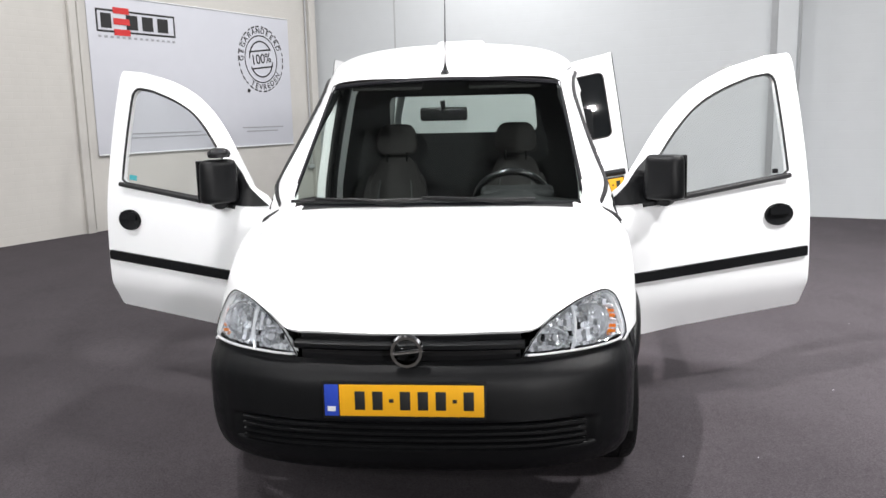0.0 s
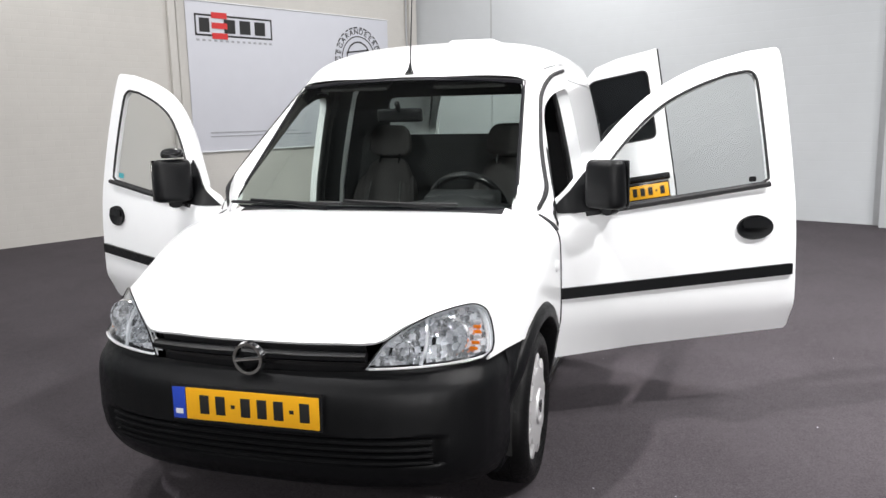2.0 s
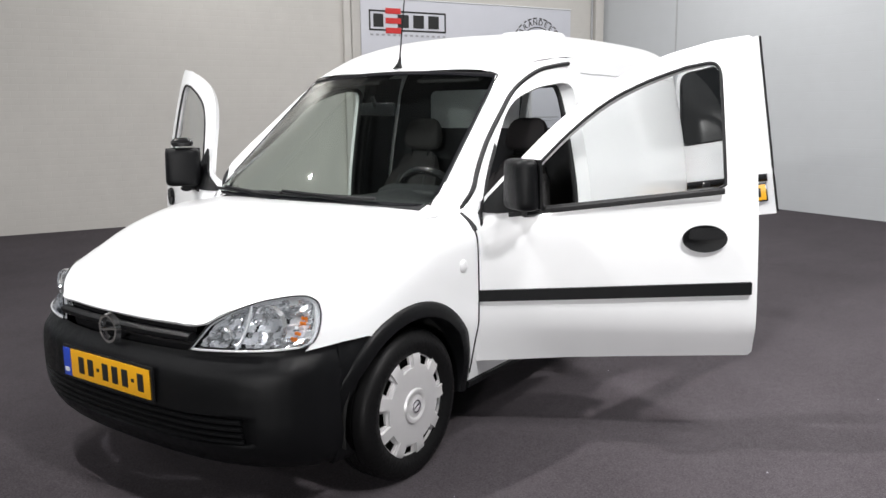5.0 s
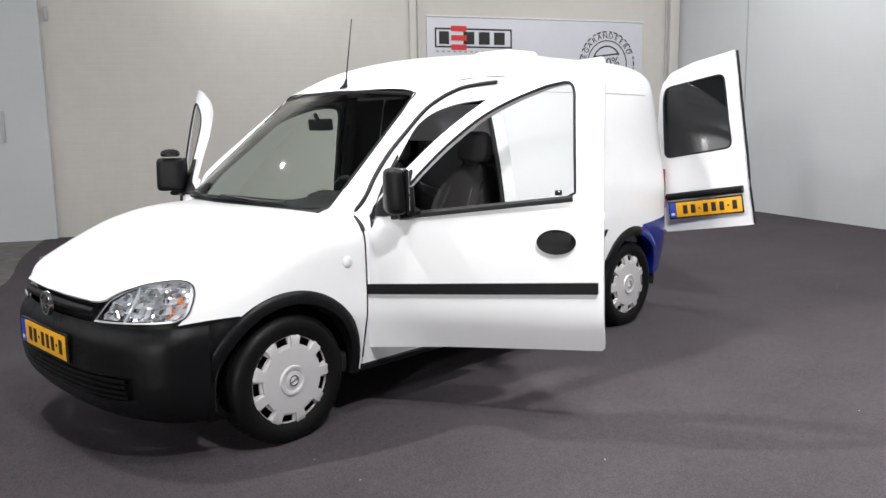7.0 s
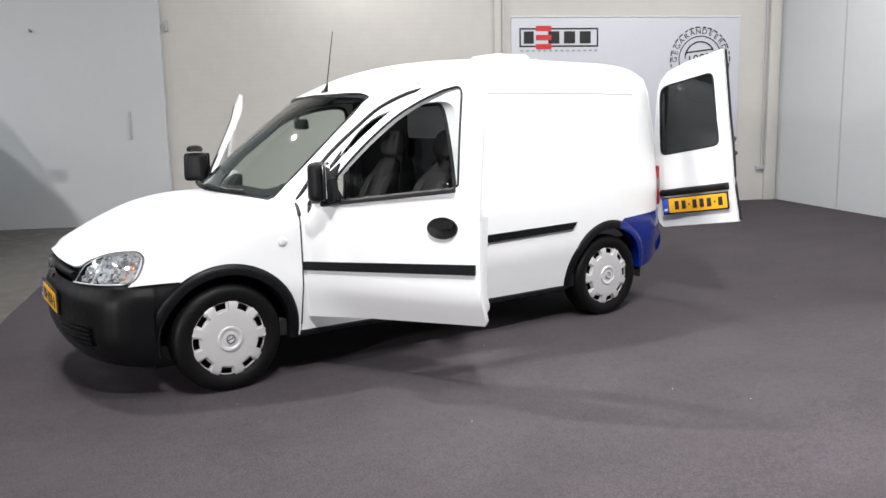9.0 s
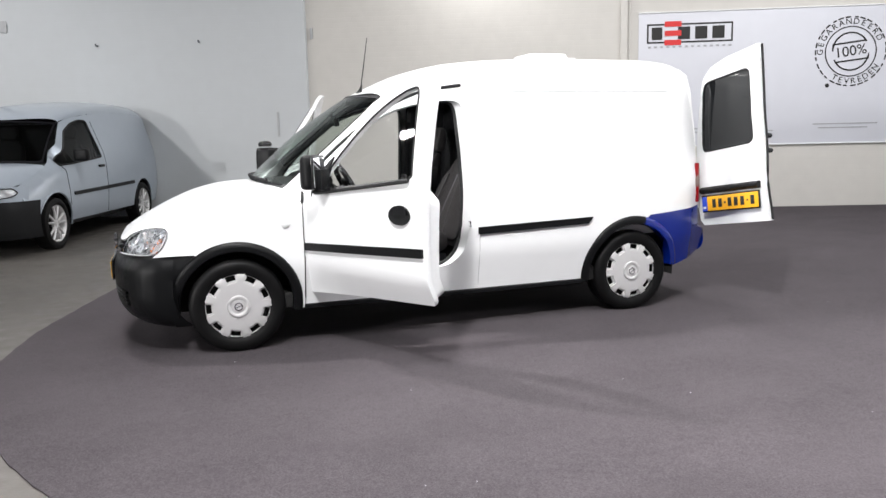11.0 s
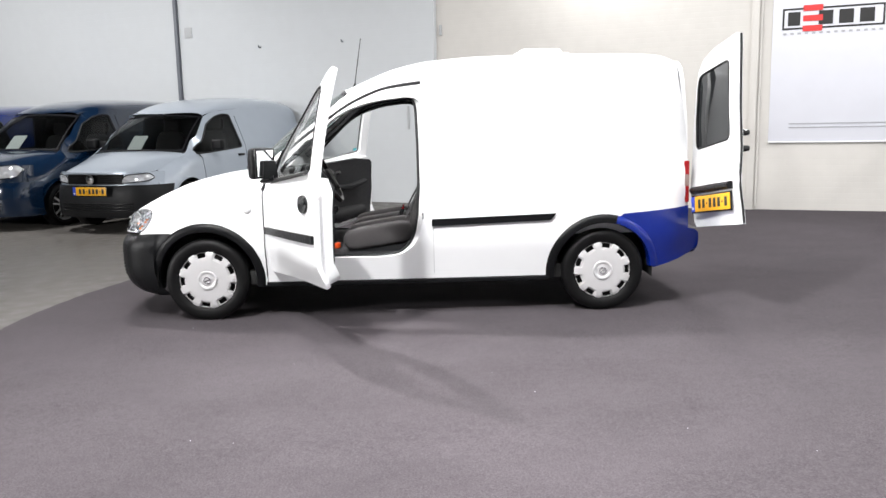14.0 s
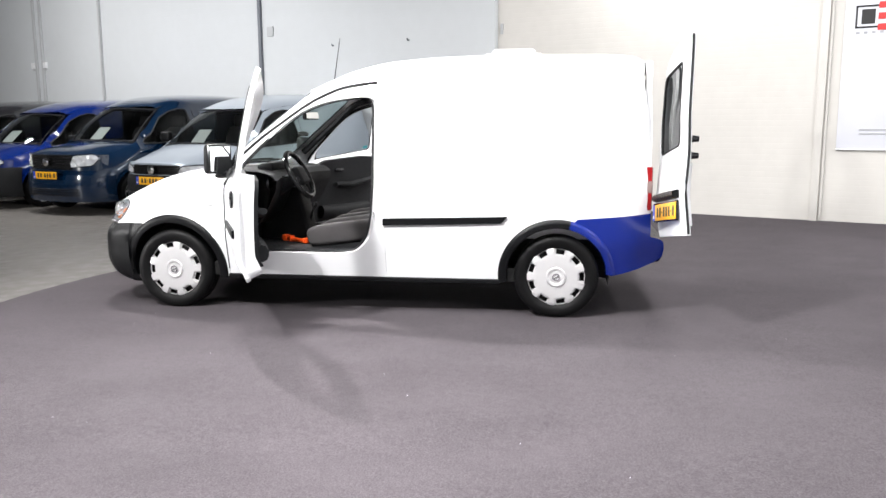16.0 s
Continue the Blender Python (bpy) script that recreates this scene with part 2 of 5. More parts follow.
silver_cap = worn(shader("silver_wheel_paint", (0.64, 0.635, 0.64), 0.36, metal=0.35), 3.0, 0.03, 0.02, detail=2)
chrome = shader("chrome", (0.8, 0.8, 0.82), 0.08, metal=1.0)
reflector = shader("lamp_reflector", (0.93, 0.94, 0.95), 0.10, metal=0.85)
# Paler, less metallic chrome: bright reflections put into the colour.
lit_facet = shader("lit_lamp_facet", (0.9, 0.91, 0.93), 0.15, metal=0.45)
mirror_glass = shader("mirror_glass", (0.9, 0.92, 0.93), 0.02, metal=1.0)
under_metal = worn(shader("underbody_metal", (0.012, 0.012, 0.012), 0.7), 5.0, 0.3, 0.1)
seat_cloth = worn(shader("seat_cloth", (0.034, 0.031, 0.032), 0.9), 8.0, 0.25, 0.05, bump=0.4, bump_scale=600)
seat_side = worn(shader("seat_side_cloth", (0.042, 0.039, 0.040), 0.9), 8.0, 0.2, 0.05, bump=0.4, bump_scale=600)
belt_grey = shader("grey_webbing", (0.10, 0.10, 0.105), 0.8)
orange_plastic = shader("orange_plastic", (0.85, 0.09, 0.012), 0.4)
plate_yellow = worn(shader("plate_yellow", (0.85, 0.42, 0.012), 0.35), 10, 0.03, 0.05)
plate_blue = shader("plate_blue", (0.02, 0.06, 0.45), 0.4)
ink_black = shader("ink_black", (0.012, 0.012, 0.012), 0.5)
ink_grey = shader("ink_grey", (0.35, 0.36, 0.38), 0.6)
ink_red = shader("ink_red", (0.62, 0.03, 0.03), 0.5)
amber = shader("amber_plastic", (0.9, 0.22, 0.01), 0.25)
red_lens = shader("red_lens", (0.24, 0.009, 0.011), 0.15)
smoke_lens = shader("smoke_lens", (0.22, 0.16, 0.15), 0.15)
parked_glass = glass("parked_van_glass", (0.45, 0.48, 0.47))
clear_glass = glass("window_glass", (0.975, 0.985, 0.98))
screen_glass = glass("windscreen_glass", (0.83, 0.88, 0.85))
lens_glass = glass("lamp_glass", (0.93, 0.94, 0.95))
dark_glass = shader("tinted_rear_glass", (0.010, 0.011, 0.012), 0.03)

# ---- hall ----
CORNER = Vector((-2.89, 10.89, 0))
ALONG = Vector((-math.cos(radians(65)), -math.sin(radians(65)), 0))
ACROSS = Vector((math.cos(radians(25)), -math.sin(radians(25)), 0))
wall_frame = Matrix(((ALONG.x, ACROSS.x, 0, CORNER.x), (ALONG.y, ACROSS.y, 0, CORNER.y), (0, 0, 1, 0), (0, 0, 0, 1)))


def floor_z(x, y):
    """The floor is level under the van and rises a little towards the walls."""
    return 0.0118 * max(0.0, math.hypot(x, y - 2.1) - 2.6) * max(0.0, min(1.0, (y + 3.5) / 4.5))


def wall_box(s0, s1, d0, d1, z0, z1, bevel=0.0):
    """A block in the frame of the banner wall: s along it, d out from it."""
    g = box(abs(s1 - s0), abs(d1 - d0), z1 - z0, ((s0 + s1) / 2, (d0 + d1) / 2, (z0 + z1) / 2), bevel)
    return moved(g, wall_frame)


def brick_paint(name, colour, course=0.075, length=0.22, amount=0.05):
    """Painted masonry: courses show only as faint relief, with grime."""
    m = worn(shader(name, colour, 0.75), 0.6, amount, 0.08)
    t = m.node_tree
    co = t.nodes.new("ShaderNodeTexCoord")
    sep, com = t.nodes.new("ShaderNodeSeparateXYZ"), t.nodes.new("ShaderNodeCombineXYZ")
    t.links.new(co.outputs["Object"], sep.inputs[0])
    ad = t.nodes.new("ShaderNodeMath")
    ad.operation = "ADD"
    t.links.new(sep.outputs["X"], ad.inputs[0])
    t.links.new(sep.outputs["Y"], ad.inputs[1])
    t.links.new(ad.outputs[0], com.inputs["X"])
    t.links.new(sep.outputs["Z"], com.inputs["Y"])
    br = t.nodes.new("ShaderNodeTexBrick")
    br.inputs["Scale"].default_value = 1.0
    br.inputs["Brick Width"].default_value, br.inputs["Row Height"].default_value = length, course
    br.inputs["Mortar Size"].default_value = 0.006
    br.inputs["Mortar Smooth"].default_value = 0.6
    br.inputs["Color1"].default_value, br.inputs["Color2"].default_value, br.inputs["Mortar"].default_value = (1, 1, 1, 1), (0.8, 0.8, 0.8, 1), (0, 0, 0, 1)
    t.links.new(com.outputs[0], br.inputs["Vector"])
    bp = t.nodes.new("ShaderNodeBump")
    bp.inputs["Strength"].default_value, bp.inputs["Distance"].default_value = 0.22, 0.003
    t.links.new(br.outputs["Color"], bp.inputs["Height"])
    t.links.new(bp.outputs["Normal"], t.nodes["Principled BSDF"].inputs["Normal"])
    return m


def carpet_material():
    """Needle felt: fine fibre grain, brushed streaks and broad traffic marks."""
    m = shader("grey_carpet", (0.0605, 0.0535, 0.059), 0.95, spec=0.15)
    t = m.node_tree
    b = t.nodes["Principled BSDF"]
    co = t.nodes.new("ShaderNodeTexCoord")
    total = None
    for scale, detail, amount, stretch in ((0.55, 4, 0.55, (1, 1, 1)), (3.0, 5, 0.35, (1, 0.7, 1)), (28.0, 4, 0.35, (1, 0.8, 1)), (110.0, 5, 1.2, (1, 1, 1)), (300.0, 3, 1.2, (1, 1, 1))):
        mp, nz, ma = t.nodes.new("ShaderNodeMapping"), t.nodes.new("ShaderNodeTexNoise"), t.nodes.new("ShaderNodeMath")
        mp.inputs["Scale"].default_value = stretch
        nz.inputs["Scale"].default_value, nz.inputs["Detail"].default_value = scale, detail
        ma.operation = "MULTIPLY_ADD"
        ma.inputs[1].default_value, ma.inputs[2].default_value = amount, -0.5 * amount
        t.links.new(co.outputs["Object"], mp.inputs["Vector"])
        t.links.new(mp.outputs["Vector"], nz.inputs["Vector"])
        t.links.new(nz.outputs["Fac"], ma.inputs[0])
        if total is None:
            total = ma
        else:
            ad = t.nodes.new("ShaderNodeMath")
            ad.operation = "ADD"
            t.links.new(total.outputs[0], ad.inputs[0])
            t.links.new(ma.outputs[0], ad.inputs[1])
            total = ad
    val = t.nodes.new("ShaderNodeMath")
    val.operation = "ADD"
    val.use_clamp = False
    val.inputs[1].default_value = 1.0
    t.links.new(total.outputs[0], val.inputs[0])
    hsv = t.nodes.new("ShaderNodeHueSaturation")
    hsv.inputs["Color"].default_value = b.inputs["Base Color"].default_value
    t.links.new(val.outputs[0], hsv.inputs["Value"])
    t.links.new(hsv.outputs["Color"], b.inputs["Base Color"])
    bn, bp = t.nodes.new("ShaderNodeTexNoise"), t.nodes.new("ShaderNodeBump")
    bn.inputs["Scale"].default_value = 240
    bp.inputs["Strength"].default_value, bp.inputs["Distance"].default_value = 0.9, 0.004
    t.links.new(co.outputs["Object"], bn.inputs["Vector"])
    t.links.new(bn.outputs["Fac"], bp.inputs["Height"])
    t.links.new(bp.outputs["Normal"], b.inputs["Normal"])
    return m


def concrete_material():
    m = worn(shader("concrete_floor", (0.092, 0.085, 0.077), 0.55), 0.7, 0.22, 0.15, bump=0.25, bump_scale=60)
    return m


cream_wall = brick_paint("cream_painted_brick", (0.575, 0.558, 0.525))
grey_wall = brick_paint("blue_grey_wall_paint", (0.555, 0.578, 0.593), 0.11, 0.6, 0.03)
carpet = carpet_material()
concrete = concrete_material()
steel_paint = worn(shader("grey_steel_paint", (0.42, 0.43, 0.44), 0.5), 2.0, 0.08, 0.1)
dark_steel = worn(shader("dark_steel_post", (0.12, 0.13, 0.15), 0.5), 2.0, 0.1, 0.1)
banner_cloth = worn(shader("banner_vinyl", (0.60, 0.61, 0.66), 0.5), 0.5, 0.03, 0.08)
ceiling_paint = worn(shader("ceiling_paint", (0.16, 0.16, 0.165), 0.9), 0.5, 0.1, 0.05)
N = 60


def ground(u, v):
    x, y = -26 + 44 * u, -22 + 42 * v
    return x, y, floor_z(x, y)


def slab(name, geo, material, kind_label, category):
    return tagged(part(name, geo, material, None, fix=False), kind_label, category, kind="structure")


slab("floor", sheet(ground, N, N), concrete, "worn grey-beige concrete hall floor with stains", "floor")

# the carpet: a large sheet with a round front edge
rim = spline([(-7.15, 2.6), (-5.6, 1.75), (-4.2, 1.15), (-3.2, 0.45), (-2.3, 0.12), (-1.2, -0.22), (-0.3, -0.47), (0.4, -0.57), (0.96, -0.57),
              (1.7, -0.42), (2.5, -0.08), (3.09, 0.3), (3.7, 0.8), (4.6, 1.6)], 6)
rim = rim[:-7] + spline([(3.13, 0.36), (3.9, 1.0), (4.7, 1.9), (5.4, 3.2), (5.7, 4.6), (5.6, 6.2), (4.9, 7.26)], 6)
back = [tuple((CORNER + ACROSS * s)[:2]) for s in (8.4, 6, 4, 2, 0)] + [tuple((CORNER + ALONG * s)[:2]) for s in (2, 4, 6, 8)]
rough_rim = [(x + random.uniform(-0.006, 0.006), y + random.uniform(-0.006, 0.006)) for x, y in resample(rim, 0.08, False)]
carpet_geo = panel(rough_rim + back, lambda u, v: (u, v, floor_z(u, v) + 0.008), 0.5, 0.007, edge=0.5)
tagged(part("carpet", carpet_geo, carpet, None, fix=False), "dark grey needle-felt carpet with a curved front edge on the hall floor", "carpet", kind="structure")

H = 6.4
slab("wall_west", wall_box(-0.2, 9.2, -0.3, 0, -0.1, H), cream_wall, "cream painted brick hall wall with faint courses", "wall")
slab("wall_west_panel", wall_box(9.2, 27, -0.3, 0.10, -0.1, H), grey_wall, "pale blue-grey painted wall behind the parked vans", "wall")
slab("wall_north", wall_box(-0.3, 0.0, 0.0, 22, -0.1, H), grey_wall, "pale blue-grey painted hall wall", "wall")
slab("wall_south", wall_box(26.7, 27, 0.1, 22, -0.1, H), grey_wall, "pale painted hall wall", "wall")
slab("wall_east", wall_box(-0.3, 27, 22, 22.3, -0.1, H), grey_wall, "pale painted hall wall", "wall")
slab("ceiling", wall_box(-0.3, 27, -0.3, 22.3, H, H + 0.2), ceiling_paint, "grey hall ceiling", "ceiling")

# posts and pipes on the walls
pilaster = thing("wall_post", "slim cream painted steel post on the wall", "post")
part("post", wall_box(4.43, 4.53, 0.002, 0.05, 0.02, 4.7, 0.008), cream_wall, pilaster)
part("pipe", moved(tube([(4.40, 0.03, 0.1), (4.40, 0.03, 4.6)], 0.014), wall_frame), cream_wall, pilaster)
corner_post = thing("corner_post", "cream painted pipe casing beside the hall corner", "post")
part("casing", wall_box(0.06, 0.22, 0.002, 0.07, 0.05, 4.7, 0.008), cream_wall, corner_post)
part("conduit", moved(tube([(0.27, 0.03, 0.62), (0.27, 0.03, 4.6)], 0.016), wall_frame), steel_paint, corner_post)
part("outlet", wall_box(0.22, 0.36, 0.002, 0.05, 0.56, 0.62, 0.01), steel_paint, corner_post)
steel_column = thing("steel_column", "grey painted steel column standing against the wall", "column")
part("flange", wall_box(0.002, 0.05, 7.0, 7.34, 0.06, 4.8, 0.006), steel_paint, steel_column)
part("web", wall_box(0.05, 0.22, 7.10, 7.32, 0.06, 4.8, 0.006), grey_wall, steel_column)
seam = thing("wall_seam", "thin vertical joint in the painted wall", "joint")
part("joint", wall_box(0.002, 0.008, 1.55, 1.575, 0.1, 4.8), steel_paint, seam)
for s, w in ((14.25, 0.07), (19.24, 0.05), (21.55, 0.06), (21.82, 0.06)):
    p = thing("wall_post", "dark grey steel post on the pale wall", "post", group="posts on the wall")
    part("post", wall_box(s, s + w, 0.102, 0.16, 0.1, 4.7, 0.006), dark_steel if s < 19 else steel_paint, p)
    part("foot", wall_box(s - 0.03, s + w + 0.03, 0.102, 0.18, 0.1, 0.13, 0.004), steel_paint, p)
bracket = thing("wall_fitting", "small dark fitting in the edge of the wall", "fitting")
part("plate", wall_box(9.10, 9.14, 0.002, 0.03, 2.70, 2.86, 0.004), steel_paint, bracket)
latch = thing("wall_latch", "narrow grey metal latch strip on the painted wall", "latch")
part("strip", wall_box(9.66, 9.69, 0.102, 0.12, 1.25, 1.62, 0.004), steel_paint, latch)
notice = thing("wall_sign", "small grey square sign on the pale wall", "sign")
part("board", wall_box(13.96, 14.12, 0.102, 0.12, 2.95, 3.13, 0.004), steel_paint, notice)
for s, z in ((12.5, 2.70), (10.85, 2.70)):
    k = thing("wall_hook", "tiny dark metal hook on the pale wall", "hook")
    part("hook", moved(tube([(s, 0.1, z), (s, 0.14, z), (s, 0.15, z + 0.03)], 0.012), wall_frame), dark_steel, k)


for s in (21.44, 21.93):
    k = thing("wall_lamp", "small white box lamp on the pale wall beside a post", "lamp", group="box lamps on the wall")
    part("housing", wall_box(s, s + 0.11, 0.102, 0.17, 2.66, 2.80, 0.012), inner_white, k)
    part("bracket", wall_box(s + 0.03, s + 0.08, 0.102, 0.14, 2.62, 2.66, 0.004), steel_paint, k)

# ---- white van ----
class Shape:
    """The outer form of a small panel van: nose at y = 0, z up, x to its left."""
    width = staticmethod(curve((0.40, 0.757), (0.6, 0.798), (0.8, 0.817), (1.0, 0.825), (1.2, 0.829), (1.8, 0.832), (2.4, 0.832), (3.2, 0.822), (3.7, 0.808), (3.9, 0.792), (4.0, 0.77), (4.1, 0.715), (4.147, 0.675)))
    section = staticmethod(curve((0.20, 0.915), (0.30, 0.940), (0.42, 0.971), (0.475, 0.985), (0.515, 0.997), (0.62, 1.0), (0.80, 0.997), (0.95, 0.985), (1.1, 0.958), (1.3, 0.912), (1.48, 0.862), (1.62, 0.815), (1.75, 0.76)))
    roof = staticmethod(curve((1.66, 1.535), (1.70, 1.562), (1.78, 1.588), (1.86, 1.625), (2.1, 1.722), (2.36, 1.777), (2.75, 1.807), (3.2, 1.815), (3.8, 1.810), (4.0, 1.798), (4.07, 1.780), (4.10, 1.762), (4.125, 1.73)))
    drop = staticmethod(curve((1.60, 0.04), (1.78, 0.052), (2.0, 0.09), (2.3, 0.135), (2.6, 0.17), (3.0, 0.185), (4.0, 0.185), (4.125, 0.15)))
    hood = staticmethod(curve((0.09, 0.625), (0.125, 0.676), (0.20, 0.735), (0.305, 0.797), (0.445, 0.868), (0.645, 0.948), (0.847, 0.988), (1.0, 0.998), (1.13, 1.003)))
    hood_edge = staticmethod(curve((0.35, 0.650), (0.42, 0.652), (0.6, 0.656), (0.8, 0.668), (1.0, 0.69), (1.13, 0.70)))
    nose = staticmethod(curve((0.0, 0.075), (0.15, 0.077), (0.3, 0.088), (0.45, 0.112), (0.575, 0.156), (0.63, 0.190), (0.675, 0.225), (0.72, 0.275), (0.74, 0.31), (0.79, 0.44)))

    crown, screen_y, screen_z, screen_slope = 0.055, 1.135, 0.993, 1.19

    def hood_z(self, x, y):
        k = clamp((0.95 - y) / 0.5)
        return self.hood(y) - self.crown * (0.6 * (1 - k) * (abs(x) / 0.65) ** 2.5 + 1.58 * k * (abs(x) / 0.677) ** 6)

    def side(self, y, z):
        """Half width of the body."""
        x = self.width(y) * self.section(z)
        if y < 1.3:
            ze = self.hood_z(self.hood_edge(min(y, 1.13)), min(y, 1.13))
            h = 0.26 - 0.13 * clamp((y - 0.6) / 0.4)
            k = clamp((z - ze + h) / h) ** (2 + 2.5 * clamp((y - 0.6) / 0.45))
            x -= max(0.0, x - self.hood_edge(min(y, 1.13))) * k * (lambda q: q * q * (3 - 2 * q))(clamp((1.300 - y) / 0.115))
        d = y - (self.screen_y + (z - self.screen_z) * self.screen_slope)
        x -= (0.05 + 0.08 * clamp((z - 1.0) / 0.53)) * (1 - clamp(d / 0.45)) ** 2 * clamp((z - 0.85) / 0.15) * clamp((y - 1.0) / 0.13)
        return x

    def roof_point(self, y, v):
        zc = self.roof(y)
        z0 = zc - self.drop(y)
        x0 = self.side(y, z0)
        h = (zc - z0) * 0.85
        p1 = (x0 - 0.30 * h, z0 + h)
        p2 = (x0 * 0.5, zc)
        a, b, c, d = (1 - v) ** 3, 3 * v * (1 - v) ** 2, 3 * v * v * (1 - v), v ** 3
        return a * x0 + b * p1[0] + c * p2[0], a * z0 + b * p1[1] + c * p2[1] + d * zc

    def screen(self, u, v):
        """Windscreen: u from -1 to 1 across, v from the cowl up."""
        bx, by, bz = 0.655 * u, 0.985 + 0.15 * u * u, 1.010 - 0.014 * u * u
        tx, ty, tz = 0.575 * u, 1.70 + 0.08 * u * u, 1.562 - 0.026 * u * u
        k = 0.035 * 4 * v * (1 - v) * (1 - u * u)
        return bx + (tx - bx) * v, by + (ty - by) * v - k * 0.62, bz + (tz - bz) * v + k * 0.78


K = Shape()
van = thing("delivery_van", "white delivery van, doors open, black front bumper, blue rear corner", "van")
AXLE_F, AXLE_R, HUB = 0.797, 3.525, 0.29


def side_fn(sx, out=0.0):
    return lambda y, z: (sx * (K.side(y, z) + out), y, z)


def mirrored(line):
    return line + [(-x, y) for x, y in line[::-1] if abs(x) > 1e-6]


# bonnet
LAMP_TOP = [(0.400, 0.650), (0.428, 0.688), (0.470, 0.719), (0.505, 0.739), (0.543, 0.756), (0.580, 0.767), (0.625, 0.774), (0.653, 0.774), (0.670, 0.769), (0.686, 0.758), (0.697, 0.746)]


def lamp_y(x, z):
    return K.nose(x) + 0.035 + (z - 0.60) * (0.35 + 2.2 * max(0.0, x - 0.433))


hood_line = spline([(0.0, 0.134), (0.15, 0.135), (0.3, 0.141), (0.38, 0.147)] + [(x, lamp_y(x, z) + 0.004) for x, z in LAMP_TOP[1:8]], 4)
hood_line += [(0.652, 0.46), (0.655, 0.6), (0.667, 0.8), (0.689, 1.0), (0.698, 1.10), (0.690, 1.128), (0.655, 1.134), (0.5, 1.085), (0.3, 1.030), (0.15, 1.003), (0.0, 0.995)]


def bonnet_z(x, y):
    """The bonnet follows the body, and rolls down along the headlamp."""
    return K.hood_z(x, y) - 0.020 * clamp((0.50 - abs(x)) / 0.06) * clamp((abs(x) - 0.385) / 0.04) * clamp((0.215 - y) / 0.06)


part("bonnet", panel(mirrored(hood_line), lambda x, y: (x, y, bonnet_z(x, y)), 0.06, 0.012, edge=0.03), white_paint, van)

for sx in (1, -1):
    filler = sheet(lambda a, b: (sx * (0.60 + 0.125 * a), 1.06 + 0.12 * b - 0.02 * a, 0.958 - 0.028 * a * a + 0.036 * b * (1 - 0.6 * a)), 6, 6, flip=sx < 0)
    part("wing_top", filler, white_paint, van)

# wings, sides, roof
DOOR_Y = 1.209
arch_f = arc(AXLE_F, HUB, 0.345, -8, 122, 20)
lamp_edge = [(0.345, 0.622), (0.372, 0.660), (0.396, 0.705), (0.410, 0.735), (0.414, 0.748), (0.410, 0.762), (0.398, 0.770)]
wing = arch_f + [(0.56, 0.617), (0.46, 0.616), (0.33, 0.610)] + lamp_edge
wing += [(y, K.hood_z(K.hood_edge(y), y)) for y in (0.40, 0.45, 0.55, 0.65, 0.75, 0.85, 0.95, 1.05, 1.10)] + [(1.125, 0.965), (DOOR_Y - 0.005, 0.90), (DOOR_Y - 0.005, 0.24)]
opening = [(1.30, 0.43), (1.98, 0.425)] + spline([(2.03, 0.427), (2.16, 0.455), (2.25, 0.55), (2.285, 0.70)], 4) + [(2.300, 0.9), (2.298, 1.2), (2.292, 1.40)] + spline([(2.288, 1.44), (2.272, 1.48), (2.235, 1.500)], 4)
opening += spline([(2.17, 1.503), (1.97, 1.480), (1.80, 1.430), (1.68, 1.362), (1.55, 1.250), (1.38, 1.085), (1.280, 0.955)], 4) + [(1.260, 0.85), (1.255, 0.6), (1.27, 0.46)]


def jamb_point(sx, y, z):
    """Inner edge of the door frame, set in from the skin."""
    depth = 0.012 + 0.058 * clamp((y - 1.5) / 0.4)
    y2 = y - 0.036 * clamp((y - 1.95) / 0.25)
    return sx * (K.side(y, z) - depth), y2, z - 0.006 * clamp((0.6 - z) / 0.1)


rear_top = [(4.147, 0.72), (4.147, 0.9), (4.144, 1.0), (4.134, 1.2), (4.113, 1.4), (4.092, 1.53), (4.08, K.roof(4.08) - K.drop(4.08))]
arch_r = arc(AXLE_R, HUB, 0.345, 186, 78, 18)
side_line = [(DOOR_Y, 0.24), (3.0, 0.235)] + arch_r + [(3.66, 0.685)] + rear_top
side_line += [(y, K.roof(y) - K.drop(y)) for y in (4.0, 3.8, 3.6, 3.2, 2.8, 2.6, 2.4, 2.2, 2.0, 1.9, 1.8)]
side_line += [(1.775, 1.535), (1.14, 0.995), (1.125, 0.965), (DOOR_Y, 0.90)]
for sx in (1, -1):
    part("front_wing", panel(wing, side_fn(sx), 0.05, 0.012, flip=sx < 0, edge=0.03), white_paint, van)
    gap = [(sx * (K.side(y, z) + 0.001), y, z) for y, z in resample([(1.208, 0.90), (1.2065, 0.86), (1.2065, 0.30)], 0.04, False)]
    part("door_gap", tube(gap, 0.0038, 6), rubber, van)
    part("side_panel", panel(side_line, side_fn(sx), 0.07, 0.018, holes=[opening], flip=sx < 0, edge=0.035), white_paint, van)


def roof_fn(a, b):
    v = 1 - abs(2 * a - 1)
    y0 = 1.78 + (4.08 - 1.78) * b
    x, z = K.roof_point(y0, v)
    y = y0 - 0.08 * (1 - (x / 0.575) ** 2) * max(0, 1 - b * 3) ** 2 + 0.03 * v * b ** 8
    x2, z = K.roof_point(y, v)
    return (x if a < 0.5 else -x), y, z


roof = part("roof", sheet(roof_fn, 40, 60), white_paint, van, fix=False)


def roof_z(x, y):
    v = max(range(101), key=lambda q: -abs(K.roof_point(y, q / 100)[0] - abs(x))) / 100
    return K.roof_point(y, v)[1]


# rear frame round the load doors
def rear_y(x, z):
    return 4.136 + 0.03 * (1 - (x / 0.75) ** 2) - 0.02 * clamp((z - 1.3) / 0.4)


